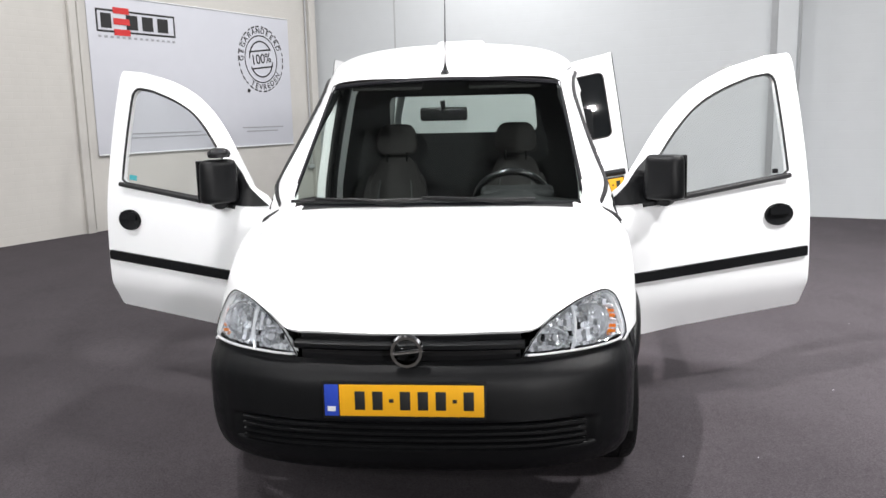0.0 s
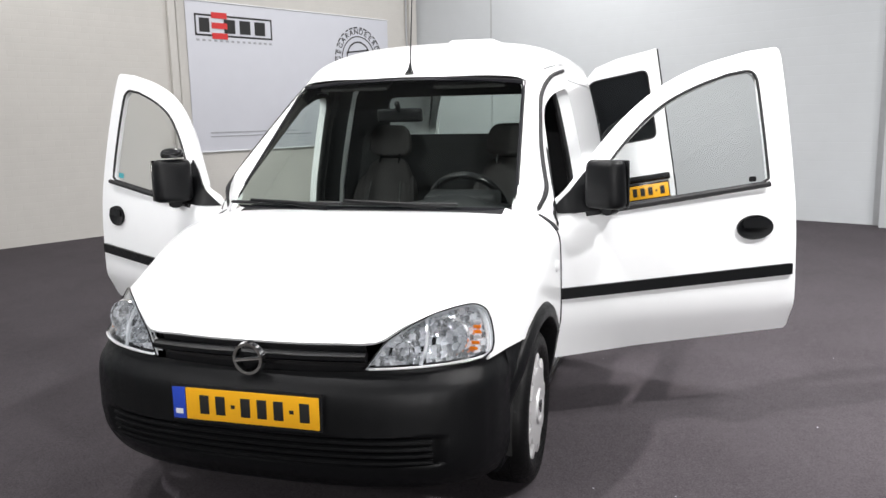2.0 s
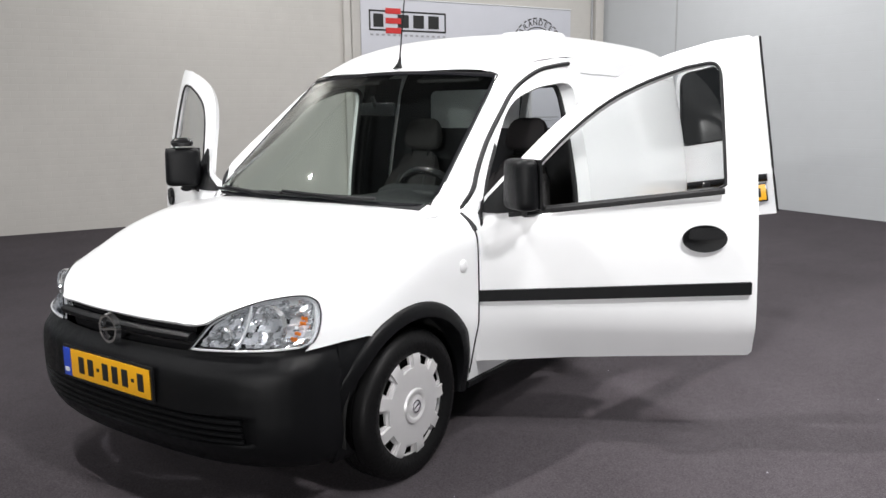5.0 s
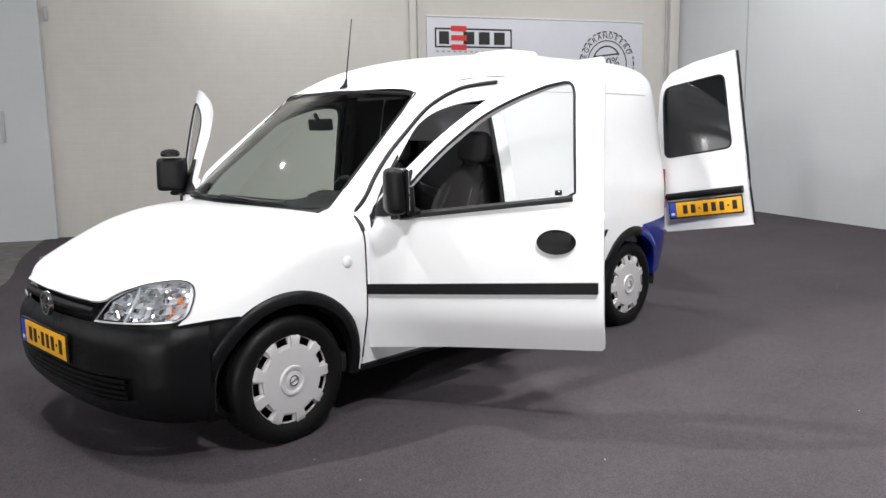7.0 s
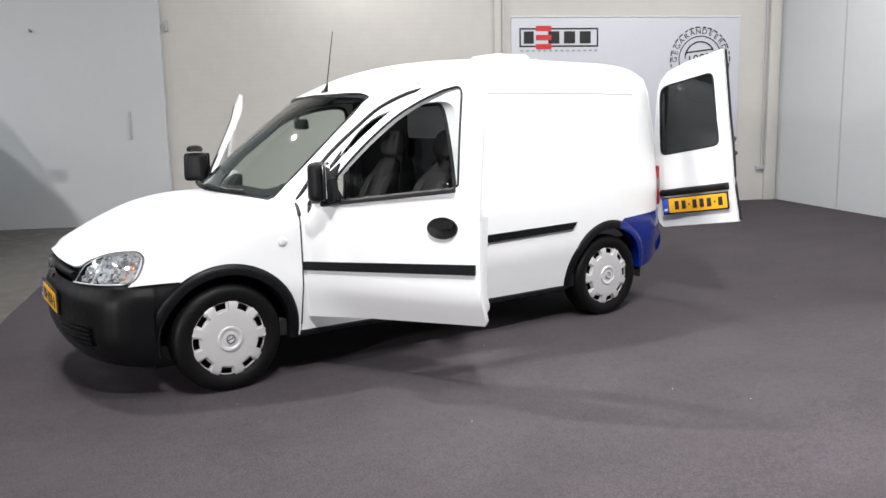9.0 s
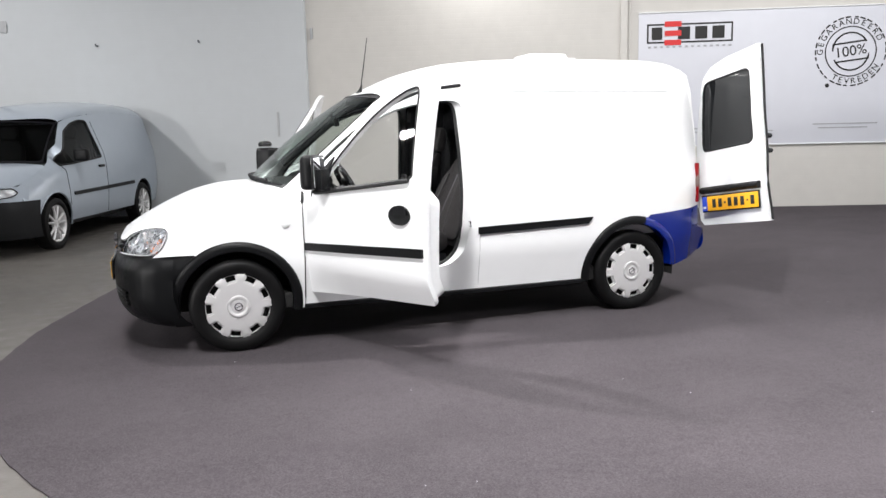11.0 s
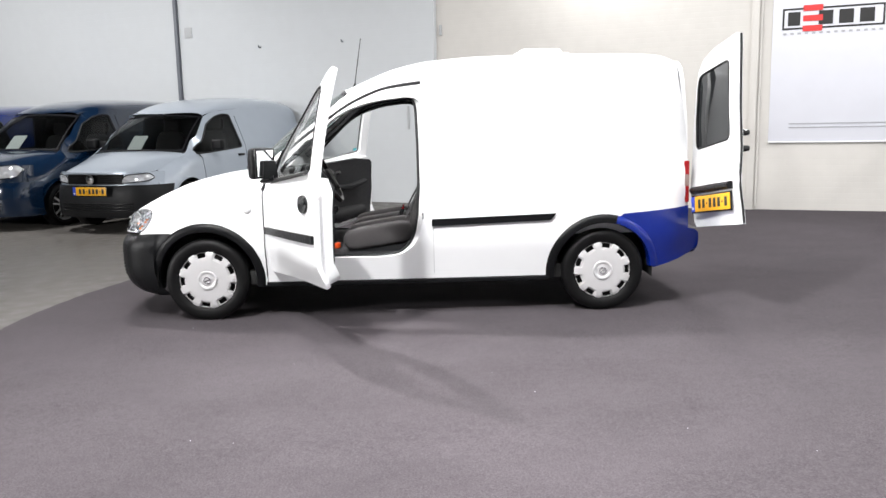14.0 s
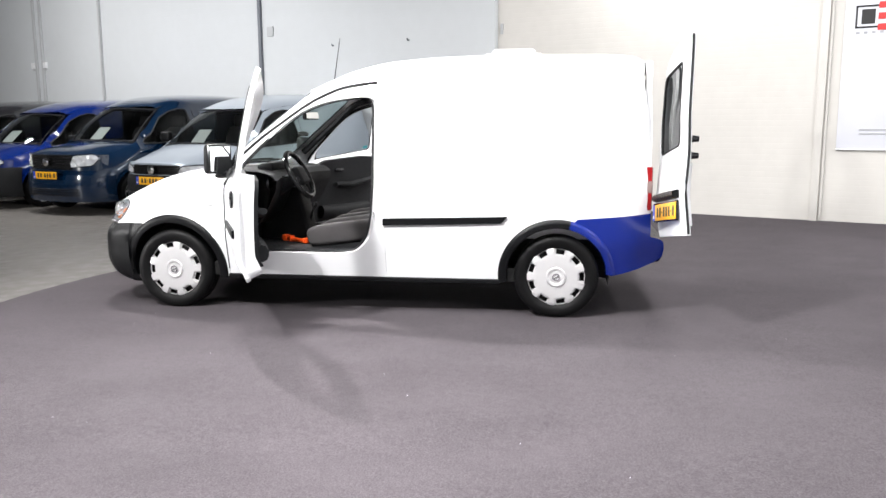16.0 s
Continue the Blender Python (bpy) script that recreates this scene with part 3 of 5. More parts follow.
half = [(0.66, 0.50), (0.668, 0.7), (0.66, 0.95), (0.638, 1.2), (0.60, 1.42), (0.58, 1.56), (0.53, 1.67), (0.42, 1.725), (0.2, 1.745)]
inner = [(0.60, 0.56), (0.61, 0.7), (0.605, 0.95), (0.585, 1.2), (0.55, 1.42), (0.52, 1.54), (0.47, 1.62), (0.38, 1.65), (0.2, 1.665)]
part("rear_frame", panel(mirrored(half), lambda x, z: (x, rear_y(x, z), z), 0.06, 0.03, holes=[mirrored(inner)], flip=True), white_paint, van)

# windscreen
def screen_fn(u, v):
    return K.screen(u, v)


clear = rounded([(-0.986, 0.010), (0.986, 0.010), (0.982, 0.978), (-0.982, 0.978)], [0.05, 0.05, 0.03, 0.03])
part("windscreen", panel(clear, screen_fn, 0.12, 0.005), screen_glass, van, "clear windscreen glass").visible_shadow = False
part("windscreen_border", panel(rounded([(-1, -0.004), (1, -0.004), (1, 1), (-1, 1)], [0.14, 0.14, 0.03, 0.03]), screen_fn, 0.12, 0.006, holes=[clear], edge=0.06), frit_black, van, "black windscreen border")
for sx in (1, -1):
    strip = [K.screen(sx * 1.004, v / 12) for v in range(2, 13)]
    part("windscreen_seal", tube(strip, 0.004, 6), rubber, van)
part("windscreen_seal", tube([K.screen(u / 10, 1.004) for u in range(-10, 11)], 0.004, 6), rubber, van)
def pillar_fn(sx):
    def f(a, b):
        v = -0.07 + 1.05 * b
        x, y, z = K.screen(1.0, v)
        y2, z2 = 1.145 + 0.635 * v, 0.995 + 0.54 * v
        x2 = K.side(max(y2, 1.12), z2)
        return sx * (x + (x2 - x) * a), y + (y2 - y) * a, z + (z2 - z) * a - 0.003
    return f


for sx in (1, -1):
    part("screen_pillar", sheet(pillar_fn(sx), 5, 16, flip=sx < 0), white_paint, van)
cowl = sheet(lambda a, b: (-0.56 + 1.12 * a, 0.94 + 0.11 * (2 * a - 1) ** 2 + 0.07 * b, 0.962 + 0.008 * b - 0.012 * (2 * a - 1) ** 2), 24, 3)
part("cowl", cowl, black_plastic, van)

# front bumper
plan = [(0.0, 0.075), (0.1, 0.076), (0.2, 0.080), (0.3, 0.088), (0.374, 0.097), (0.45, 0.112), (0.517, 0.133), (0.575, 0.156), (0.63, 0.186), (0.675, 0.219), (0.715, 0.262), (0.745, 0.325), (0.768, 0.43)]
bump_in = curve((0.17, 0.16), (0.195, 0.10), (0.22, 0.065), (0.27, 0.028), (0.33, 0.006), (0.38, 0.0), (0.46, 0.0), (0.50, 0.002), (0.53, 0.007), (0.555, 0.018), (0.58, 0.038), (0.60, 0.054), (0.64, 0.058), (0.66, 0.060))
bump_top = curve((0.0, 0.592), (0.30, 0.597), (0.42, 0.601), (0.5, 0.605), (0.6, 0.611), (0.70, 0.618), (0.77, 0.623))


def bumper_fn(a, b):
    s = abs(2 * a - 1) * 16
    if s <= 12:
        i = min(int(s), 11)
        f = s - i
        x = plan[i][0] + (plan[i + 1][0] - plan[i][0]) * f
        y = plan[i][1] + (plan[i + 1][1] - plan[i][1]) * f
        z = 0.18 + (bump_top(x) - 0.18) * b
        d = bump_in(z)
        slot = clamp((0.052 - abs(z - 0.352)) / 0.01) * clamp((0.615 - x) / 0.03)
        y += d + 0.022 * slot
        x *= 1 - 0.35 * d
    else:
        k = (s - 12) / 4
        z = 0.18 + ((0.623 + 0.016 * k) - 0.18) * b
        end = AXLE_F - math.sqrt(max(0.0, 0.37 ** 2 - (z - HUB) ** 2))
        y = 0.43 + (end - 0.43) * k
        x = K.side(y, max(z, 0.3)) + 0.003 - bump_in(z) * 0.35 * (1 - 0.5 * k)
        x0 = 0.768 * (1 - 0.35 * bump_in(z))
        x = x0 + (x - x0) * min(1, k * 2)
    return (x if a < 0.5 else -x), y, z


part("front_bumper", sheet(bumper_fn, 96, 56, flip=True), black_plastic, van, "matt black plastic front bumper", fix=False)
for z in (0.318, 0.341, 0.364, 0.387):
    line = [(x, y + 0.008 + bump_in(z), z) for x, y in [(-px, py) for px, py in plan[9:0:-1]] + plan[:10] if abs(x) < 0.63]
    part("grille_bar", tube(line, 0.008, 6), black_plastic, van)

# upper grille with its bar and badge
gr = sheet(lambda a, b: (-0.365 + 0.73 * a, K.nose(abs(-0.365 + 0.73 * a)) + 0.082, 0.58 + 0.105 * b), 30, 2)
part("grille", gr, gloss_black, van)
line = [(x / 20 * 0.375, K.nose(abs(x / 20 * 0.375)) + 0.054, 0.645 + 0.002 * (x / 20) ** 2) for x in range(-20, 21)]
part("grille_bar", tube(line, 0.022, 8, flat=0.75), black_plastic, van)
badge = moved(lathe([(0.038, -0.006), (0.042, 0.012), (0.051, 0.012), (0.055, -0.006)], 32), pose(0, 0.094, 0.637, 0, 0, -90))
part("badge", join(badge, moved(box(0.105, 0.006, 0.012, bevel=0.003), pose(0, 0.086, 0.637, 0, -8, 0))), chrome, van, "chrome ring badge")

# arch flares
def flare(cy, a0, a1, sx, mat, r0=0.333, r1=0.395):
    prof = [(r0 + 0.004, -0.07), (r0, -0.004), (r0 + 0.006, 0.014), (r0 + 0.03, 0.017), (r1 - 0.008, 0.010), (r1, 0.0), (r1 + 0.001, -0.008)]
    n = 40
    vs, fs = [], []
    for i in range(n + 1):
        a = radians(a0 + (a1 - a0) * i / n)
        for r, o in prof:
            y, z = cy + r * math.cos(a), HUB + r * math.sin(a)
            vs.append((sx * (K.side(max(y, 0.42), clamp(z, 0.25, 0.70)) + o), y, z))
    m = len(prof)
    for i in range(n):
        for j in range(m - 1):
            fs.append((i * m + j, i * m + j + 1, (i + 1) * m + j + 1, (i + 1) * m + j))
    return part("arch_flare", (vs, fs), mat, van)


for sx in (1, -1):
    flare(AXLE_F, -9, 192, sx, black_plastic)
    flare(AXLE_R, 187, 76, sx, black_plastic)
    flare(AXLE_R, 76, 3, sx, blue_paint)

# blue rear corners and bumper
corner_line = arc(AXLE_R, HUB, 0.345, 78, 4, 12) + [(3.89, 0.295), (4.08, 0.345), (4.19, 0.385), (4.238, 0.42), (4.25, 0.47), (4.243, 0.52), (4.21, 0.545), (4.15, 0.56), (4.147, 0.72), (3.66, 0.685)]


def rear_corner(sx):
    def f(y, z):
        x = K.side(min(y, 4.12), z) + 0.003
        x -= 0.6 * max(0, y - 4.12)
        return sx * x, y, z
    return f


for sx in (1, -1):
    part("rear_corner", panel(corner_line, rear_corner(sx), 0.05, 0.012, flip=sx < 0, edge=0.03), blue_paint, van, "glossy blue painted rear corner")
def rear_bumper_fn(a, b):
    x = -0.63 + 1.26 * a
    z = 0.375 + 0.17 * b
    y = 4.243 + 0.02 * (1 - (x / 0.63) ** 2) - 0.05 * (1 - math.sin(math.pi * clamp(b, 0, 1)) ** 0.5)
    return x, y, z


part("rear_bumper", sheet(rear_bumper_fn, 24, 10), blue_paint, van, "blue rear bumper")
part("rear_step", sheet(lambda a, b: (-0.63 + 1.26 * a, 4.15 + 0.09 * b, 0.548), 12, 2), black_plastic, van)

# tail lamps
for sx in (1, -1):
    lampt = part("tail_lamp", moved(box(0.05, 0.05, 0.29, bevel=0.012), pose(sx * 0.668, 4.128, 0.885, 0, -sx * 2, -sx * 12)), red_lens, van, "red tail lamp with smoked band")
    part("smoke_band", moved(box(0.052, 0.052, 0.085, bevel=0.01), pose(sx * 0.669, 4.128, 0.895, 0, -sx * 2, -sx * 12)), smoke_lens, lampt)

# roof joints, rub strips, sills, underbody
for sx in (1, -1):
    ditch = [(sx * (K.side(y, K.roof(y) - K.drop(y) - 0.075) + 0.0005), y, K.roof(y) - K.drop(y) - 0.075) for y in [2.42 + 0.05 * i for i in range(30)]]
    part("roof_joint", tube(ditch, 0.003, 5), steel_paint, van)
    seam_line = [(2.355, 0.62), (2.355, 0.30)]
    part("sill_joint", tube([(sx * (K.side(y, z) - 0.0005), y, z) for y, z in resample(seam_line, 0.05, False)], 0.0022, 5), steel_paint, van)
    rail = spline([(1.208, 0.90), (1.220, 0.945), (1.256, 1.015), (1.315, 1.098), (1.452, 1.222), (1.63, 1.352), (1.808, 1.470), (2.0, 1.553), (2.144, 1.583), (2.29, 1.600)], 6)
    part("drip_rail", tube([(sx * (K.side(y, z) + 0.003), y, z) for y, z in rail], 0.0105, 6), rubber, van)
    loop = resample(opening, 0.04)
    seal = [jamb_point(sx, y, z) for y, z in loop]
    n = len(loop)
    skin = [(sx * (K.side(y, z) - 0.002), y, z) for y, z in loop]
    part("door_jamb", (skin + seal, [(i, (i + 1) % n, n + (i + 1) % n, n + i) for i in range(n)]), white_paint, van)
    part("door_seal", tube(seal + seal[:1], 0.013, 8), rubber, van)
    strip = resample(rounded([(2.345, 0.632), (3.155, 0.655), (3.195, 0.70), (2.345, 0.680)], 0.006), 0.05)
    part("rub_strip", panel(strip, side_fn(sx, 0.014), 0.05, 0.016, flip=sx < 0), black_plastic, van)
    part("sill_trim", tube([(sx * (K.side(y, 0.25) - 0.004), y, 0.247) for y in np.linspace(1.2, 3.15, 20)], 0.020, 6), black_plastic, van)
    part("striker", tube([(sx * 0.815, 2.285, 0.72), (sx * 0.85, 2.285, 0.72), (sx * 0.85, 2.285, 0.69), (sx * 0.815, 2.285, 0.69)], 0.006, 6), chrome, van)
    part("side_repeater", moved(lathe([(0.0, 0.016), (0.016, 0.014), (0.026, 0.006), (0.028, 0.0)], 16), pose(sx * (K.side(1.1, 0.77) - 0.003), 1.10, 0.772, 0, 0, 0 if sx > 0 else 180)), inner_white, van, "clear side repeater lamp")
part("underbody", box(1.50, 2.30, 0.10, (0, 2.16, 0.29), 0.02), under_metal, van)
part("underbody", box(1.05, 1.0, 0.10, (0, 3.55, 0.34), 0.02), under_metal, van)
part("underbody", box(0.92, 0.85, 0.14, (0, 0.75, 0.28), 0.02), under_metal, van)
part("exhaust", tube([(0.45, 2.2, 0.22), (0.45, 2.9, 0.22), (0.5, 3.1, 0.22)], 0.05, 10), under_metal, van)
for cy in (AXLE_F, AXLE_R):
    for sx in (1, -1):
        well = sheet(lambda a, b: (sx * (0.50 + 0.27 * b), cy + 0.352 * math.cos(math.pi * (1.05 - 1.1 * a)), HUB + 0.352 * math.sin(math.pi * (1.05 - 1.1 * a))), 24, 2)
        disc = ([(sx * 0.50, cy, HUB)] + [(sx * 0.50, cy + 0.352 * math.cos(math.pi * (1.05 - 1.1 * i / 24)), HUB + 0.352 * math.sin(math.pi * (1.05 - 1.1 * i / 24))) for i in range(25)],
                [(0, i + 1, i + 2) for i in range(24)])
        part("wheel_well", join(well, disc), under_metal, van)


# ---- wheels ----
def cap_x(r):
    return 0.022 - 0.30 * max(0, r - 0.10) ** 1.6


def wheel_parts(parent, holes=9):
    tyre = [(0.195, -0.075), (0.21, -0.083), (0.235, -0.092), (0.262, -0.088), (0.279, -0.075), (0.286, -0.060), (0.287, -0.03), (0.283, -0.028), (0.283, -0.022), (0.287, -0.02), (0.2875, 0.0)]
    tyre = tyre + [(r, -x) for r, x in tyre[-2::-1]]
    part("tyre", lathe(tyre + [(0.19, 0.06), (0.19, -0.06)], 64, True), tyre_rubber, parent, "black rubber tyre")
    part("rim", lathe([(0.0, 0.035), (0.08, 0.03), (0.14, 0.025), (0.19, 0.03), (0.20, 0.055)], 40), under_metal, parent)
    step = 360 / holes
    cap_holes = []
    for i in range(holes):
        a = step * i + 90
        w = step * 0.245
        cap_holes.append(arc(0, 0, 0.158, a - w, a + w, 4) + arc(0, 0, 0.190, a + w * 0.92, a - w * 0.92, 4))
    ring = panel(arc(0, 0, 0.210, 0, 354, 59), lambda u, v: (0.054 + cap_x(math.hypot(u, v)), u, v), 0.028, 0.010, holes=cap_holes, edge=0.018)
    cov = part("wheel_cover", ring, silver_cap, parent, "silver plastic wheel cover with rectangular vents")
    star = []
    for i in range(holes):
        a = step * i + 90
        w = step * 0.29
        star += arc(0, 0, 0.147, a - w, a + w, 5) + arc(0, 0, 0.203, a + step / 2 - step * 0.155, a + step / 2 + step * 0.155, 3)

    def star_x(u, v):
        r = math.hypot(u, v)
        return 0.066 + cap_x(r) - 0.010 * clamp((r - 0.194) / 0.012)
    part("cover_star", panel(star, lambda u, v: (star_x(u, v), u, v), 0.026, 0.011, edge=0.012), silver_cap, cov, sharp=32)
    hub = lathe([(0.0, 0.0925), (0.030, 0.092), (0.044, 0.091), (0.048, 0.094), (0.056, 0.097), (0.064, 0.0955), (0.068, 0.087), (0.072, 0.082)], 40)
    emblem = join(lathe([(0.018, 0.091), (0.019, 0.097), (0.025, 0.097), (0.026, 0.091)], 28), moved(box(0.006, 0.052, 0.007, (0.094, 0, 0), 0.002), pose(0, 0, 0, 10)))
    part("centre_disc", hub, silver_cap, cov)
    part("emblem", emblem, chrome, cov)
    part("edge_ring", lathe([(0.199, 0.048), (0.205, 0.060), (0.213, 0.058), (0.217, 0.042)], 48), silver_cap, cov)


front_wheel = part("wheel", lathe([(0.02, 0.0), (0.06, 0.02), (0.06, -0.1), (0.02, -0.12)], 20), under_metal, van)
wheel_parts(front_wheel)
front_wheel.matrix_basis = pose(0.715, AXLE_F, HUB, 12, 0, 0)
for x, y, turn, spin in ((0.70, AXLE_R, 0, 31), (-0.715, AXLE_F, 180, 5), (-0.70, AXLE_R, 180, 20)):
    copy_thing(front_wheel, pose(x, y, HUB, 0, 0, turn) @ pose(0, 0, 0, spin))


# ---- front doors ----
sticker_teal = shader("sticker_teal", (0.05, 0.32, 0.36), 0.4)
door_line = [(1.205, 0.352), (1.7, 0.372), (2.300, 0.394), (2.312, 0.41), (2.314, 0.6), (2.312, 0.95), (2.306, 1.3), (2.302, 1.60), (2.296, 1.632), (2.282, 1.640)]
door_line += spline([(2.15, 1.625), (1.95, 1.570), (1.75, 1.475), (1.55, 1.328), (1.36, 1.145), (1.24, 1.02)], 5) + [(1.205, 0.95), (1.198, 0.80), (1.198, 0.5)]
pane_line = [(1.43, 0.990), (2.16, 1.060)] + rounded([(2.192, 1.078), (2.175, 1.545), (2.08, 1.535)], [0.0, 0.06, 0.0])[0:8]
pane_line += spline([(2.05, 1.527), (1.9, 1.476), (1.75, 1.402), (1.6, 1.285), (1.47, 1.155), (1.40, 1.07)], 4) + [(1.395, 1.0)]
shell_line = rounded([(1.215, 0.365), (2.285, 0.405), (2.302, 0.95), (2.20, 1.03), (1.42, 0.965), (1.22, 0.94)], [0.02, 0.05, 0.03, 0.0, 0.02, 0.03])
trim_line = rounded([(1.25, 0.42), (2.20, 0.45), (2.255, 0.70), (2.25, 0.985), (1.95, 1.01), (1.45, 0.985), (1.27, 0.93)], [0.05, 0.10, 0.02, 0.06, 0.0, 0.02, 0.05])
corner_tri = [(1.225, 0.972), (1.435, 0.985), (1.435, 1.185), (1.37, 1.135), (1.27, 1.035)]


def oval(cy, cz, ry, rz, n=28):
    return [(cy + ry * math.cos(2 * math.pi * i / n), cz + rz * math.sin(2 * math.pi * i / n)) for i in range(n)]


def mirror_parts(door, sx, centre, spot):
    """Door mirror: housing, glass, foot; centre in the door's own frame."""
    m = pose(*centre, 0, 0, 31 if sx > 0 else -14)
    shell = box(0.186, 0.082, 0.200, bevel=0.034, segs=4, taper=(0.93, 0.9))
    vs = []
    for x, y, z in shell[0]:
        k = 1 - 0.25 * clamp((-y) / 0.05) * abs(z) / 0.10
        vs.append((x * k, y - 0.018 * clamp(-y / 0.05) * (1 - (x / 0.09) ** 2), z))
    housing = part("mirror", moved((vs, shell[1]), m), black_plastic, door, "black plastic door mirror")
    part("mirror_rim", moved(box(0.176, 0.012, 0.192, (0, 0.043, 0), 0.005, 2), m), gloss_black, housing)
    part("mirror_pane", moved(box(0.154, 0.006, 0.168, (0, 0.049, 0), 0.002, 1), m), mirror_glass, housing)
    foot = tube([(centre[0] - sx * 0.01, centre[1] + 0.01, centre[2] - 0.115), (sx * 0.06, centre[1] + 0.03, centre[2] - 0.112), (sx * 0.005, centre[1] + 0.05, centre[2] - 0.10)], [0.03, 0.036, 0.05], 10, flat=0.55)
    web = box(abs(centre[0]) + 0.03, 0.038, 0.125, (0, 0, 0), 0.010, 2, taper=(0.75, 0.7))
    part("mirror_arm", moved(web, pose(centre[0] * 0.42, centre[1] + 0.055, centre[2] - 0.045, 0, 0, sx * 20)), black_plastic, door)
    part("mirror_foot", foot, black_plastic, housing)
    if spot:
        prof = [(0.0, 0.045), (0.02, 0.043), (0.036, 0.034), (0.045, 0.018), (0.046, 0.005), (0.040, -0.012), (0.0, -0.014)]
        dome = moved(lathe(prof, 24), Matrix.Translation((centre[0], centre[1] - 0.01, centre[2] + 0.118)) @ Matrix.Diagonal((1.25, 1.0, 0.8, 1)) @ pose(0, 0, 0, 0, -90, 0))
        part("spot_mirror", dome, gloss_black, housing, "small black blind-spot mirror dome")


def front_door(sx, angle, hinge, mirror_at, rise, lift):
    """Built shut, then swung on its hinge, which leans and lifts the far edge a little."""
    off = Matrix.Translation((-sx * hinge[0], -hinge[1], 0))

    def local(geo):
        return moved(geo, off)
    def skin(out):
        return lambda y, z: (sx * (K.side(y, z) + out - 0.034 * clamp((0.53 - z) / 0.15) * clamp((y - 1.24) / 0.35)), y, z)
    door = part("front_door", local(panel(door_line, skin(0.004), 0.06, 0.028, holes=[pane_line], flip=sx < 0, edge=0.03)), white_paint, van, "open white front door")
    part("door_shell", local(panel(shell_line, skin(-0.022), 0.08, 0.085, flip=sx < 0, edge=0.04)), inner_white, door)
    trim = part("door_trim", local(panel(trim_line, skin(-0.105), 0.08, 0.03, flip=sx < 0, edge=0.04)), dark_trim, door, "dark grey plastic inner door trim")
    part("armrest", local(tube([(sx * 0.66, 1.55, 0.76), (sx * 0.645, 1.75, 0.75), (sx * 0.65, 2.05, 0.79)], [0.03, 0.042, 0.03], 10, flat=0.7)), dark_trim, trim)
    part("door_pocket", local(tube([(sx * 0.67, 1.35, 0.52), (sx * 0.655, 1.6, 0.50), (sx * 0.66, 2.0, 0.52)], [0.05, 0.06, 0.045], 10, flat=1.2)), dark_trim, trim)
    part("inner_handle", local(box(0.015, 0.11, 0.03, (sx * 0.678, 1.62, 0.89), 0.008)), gloss_black, trim)
    part("window_pane", local(panel(pane_line, side_fn(sx, -0.010), 0.10, 0.004, flip=sx < 0)), clear_glass, door, "clear side window glass").visible_shadow = False
    rim3 = [(sx * (K.side(y, z) + 0.003), y, z) for y, z in resample(pane_line, 0.03)]
    part("window_seal", local(tube(rim3 + rim3[:1], 0.0065, 6)), rubber, door)
    waist = [(sx * (K.side(y, 0.985) + 0.012), y, 0.976 + 0.078 * (y - 1.40) / 0.77) for y in np.linspace(1.36, 2.185, 14)]
    part("waist_strip", local(tube(waist, 0.011, 6, flat=1.1)), rubber, door)
    part("mirror_mount", local(panel(corner_tri, side_fn(sx, 0.016), 0.05, 0.02, flip=sx < 0)), black_plastic, door)
    strip = rounded([(1.212, 0.617), (2.292, 0.656), (2.292, 0.705), (1.212, 0.663)], 0.005)
    part("rub_strip", local(panel(strip, side_fn(sx, 0.018), 0.06, 0.016, flip=sx < 0)), black_plastic, door)
    dish = part("door_handle", local(panel(oval(2.115, 0.873, 0.083, 0.052), lambda y, z: (sx * (K.side(y, z) + 0.018 - 0.010 * (1 - clamp(((y - 2.115) / 0.083) ** 2 + ((z - 0.873) / 0.052) ** 2))), y, z), 0.02, 0.01, flip=sx < 0, edge=0.02)), black_plastic, door, "oval black door handle")
    part("grip", local(panel(rounded([(2.05, 0.873), (2.185, 0.873), (2.175, 0.915), (2.06, 0.915)], 0.02), side_fn(sx, 0.024), 0.03, 0.016, flip=sx < 0)), black_plastic, dish)
    part("door_lock", local(box(0.03, 0.012, 0.035, (sx * 0.765, 2.270, 0.745), 0.004)), gloss_black, door)
    mirror_parts(door, sx, mirror_at, sx < 0)
    if sx < 0:
        part("window_sticker", local(panel(rounded([(2.09, 1.072), (2.15, 1.076), (2.15, 1.102), (2.09, 1.098)], 0.006), side_fn(sx, -0.006), 0.03, 0.001, flip=True)), sticker_teal, door, "small teal sticker")
    else:
        part("glass_clip", local(box(0.012, 0.03, 0.022, (K.side(2.12, 1.075) - 0.004, 2.12, 1.078), 0.004)), gloss_black, door)
    door.matrix_basis = pose(sx * hinge[0], hinge[1], 1.0 + lift, 0, 0, -sx * angle) @ pose(0, 0, 0, rise) @ pose(0, 0, -1.0)
    return door


front_door(1, 64.5, (0.811, 1.240), (0.082, 0.174, 1.098), 0.9, -0.011)
front_door(-1, 62.5, (0.805, 1.195), (-0.078, 0.182, 1.095), 0.0, 0.007)

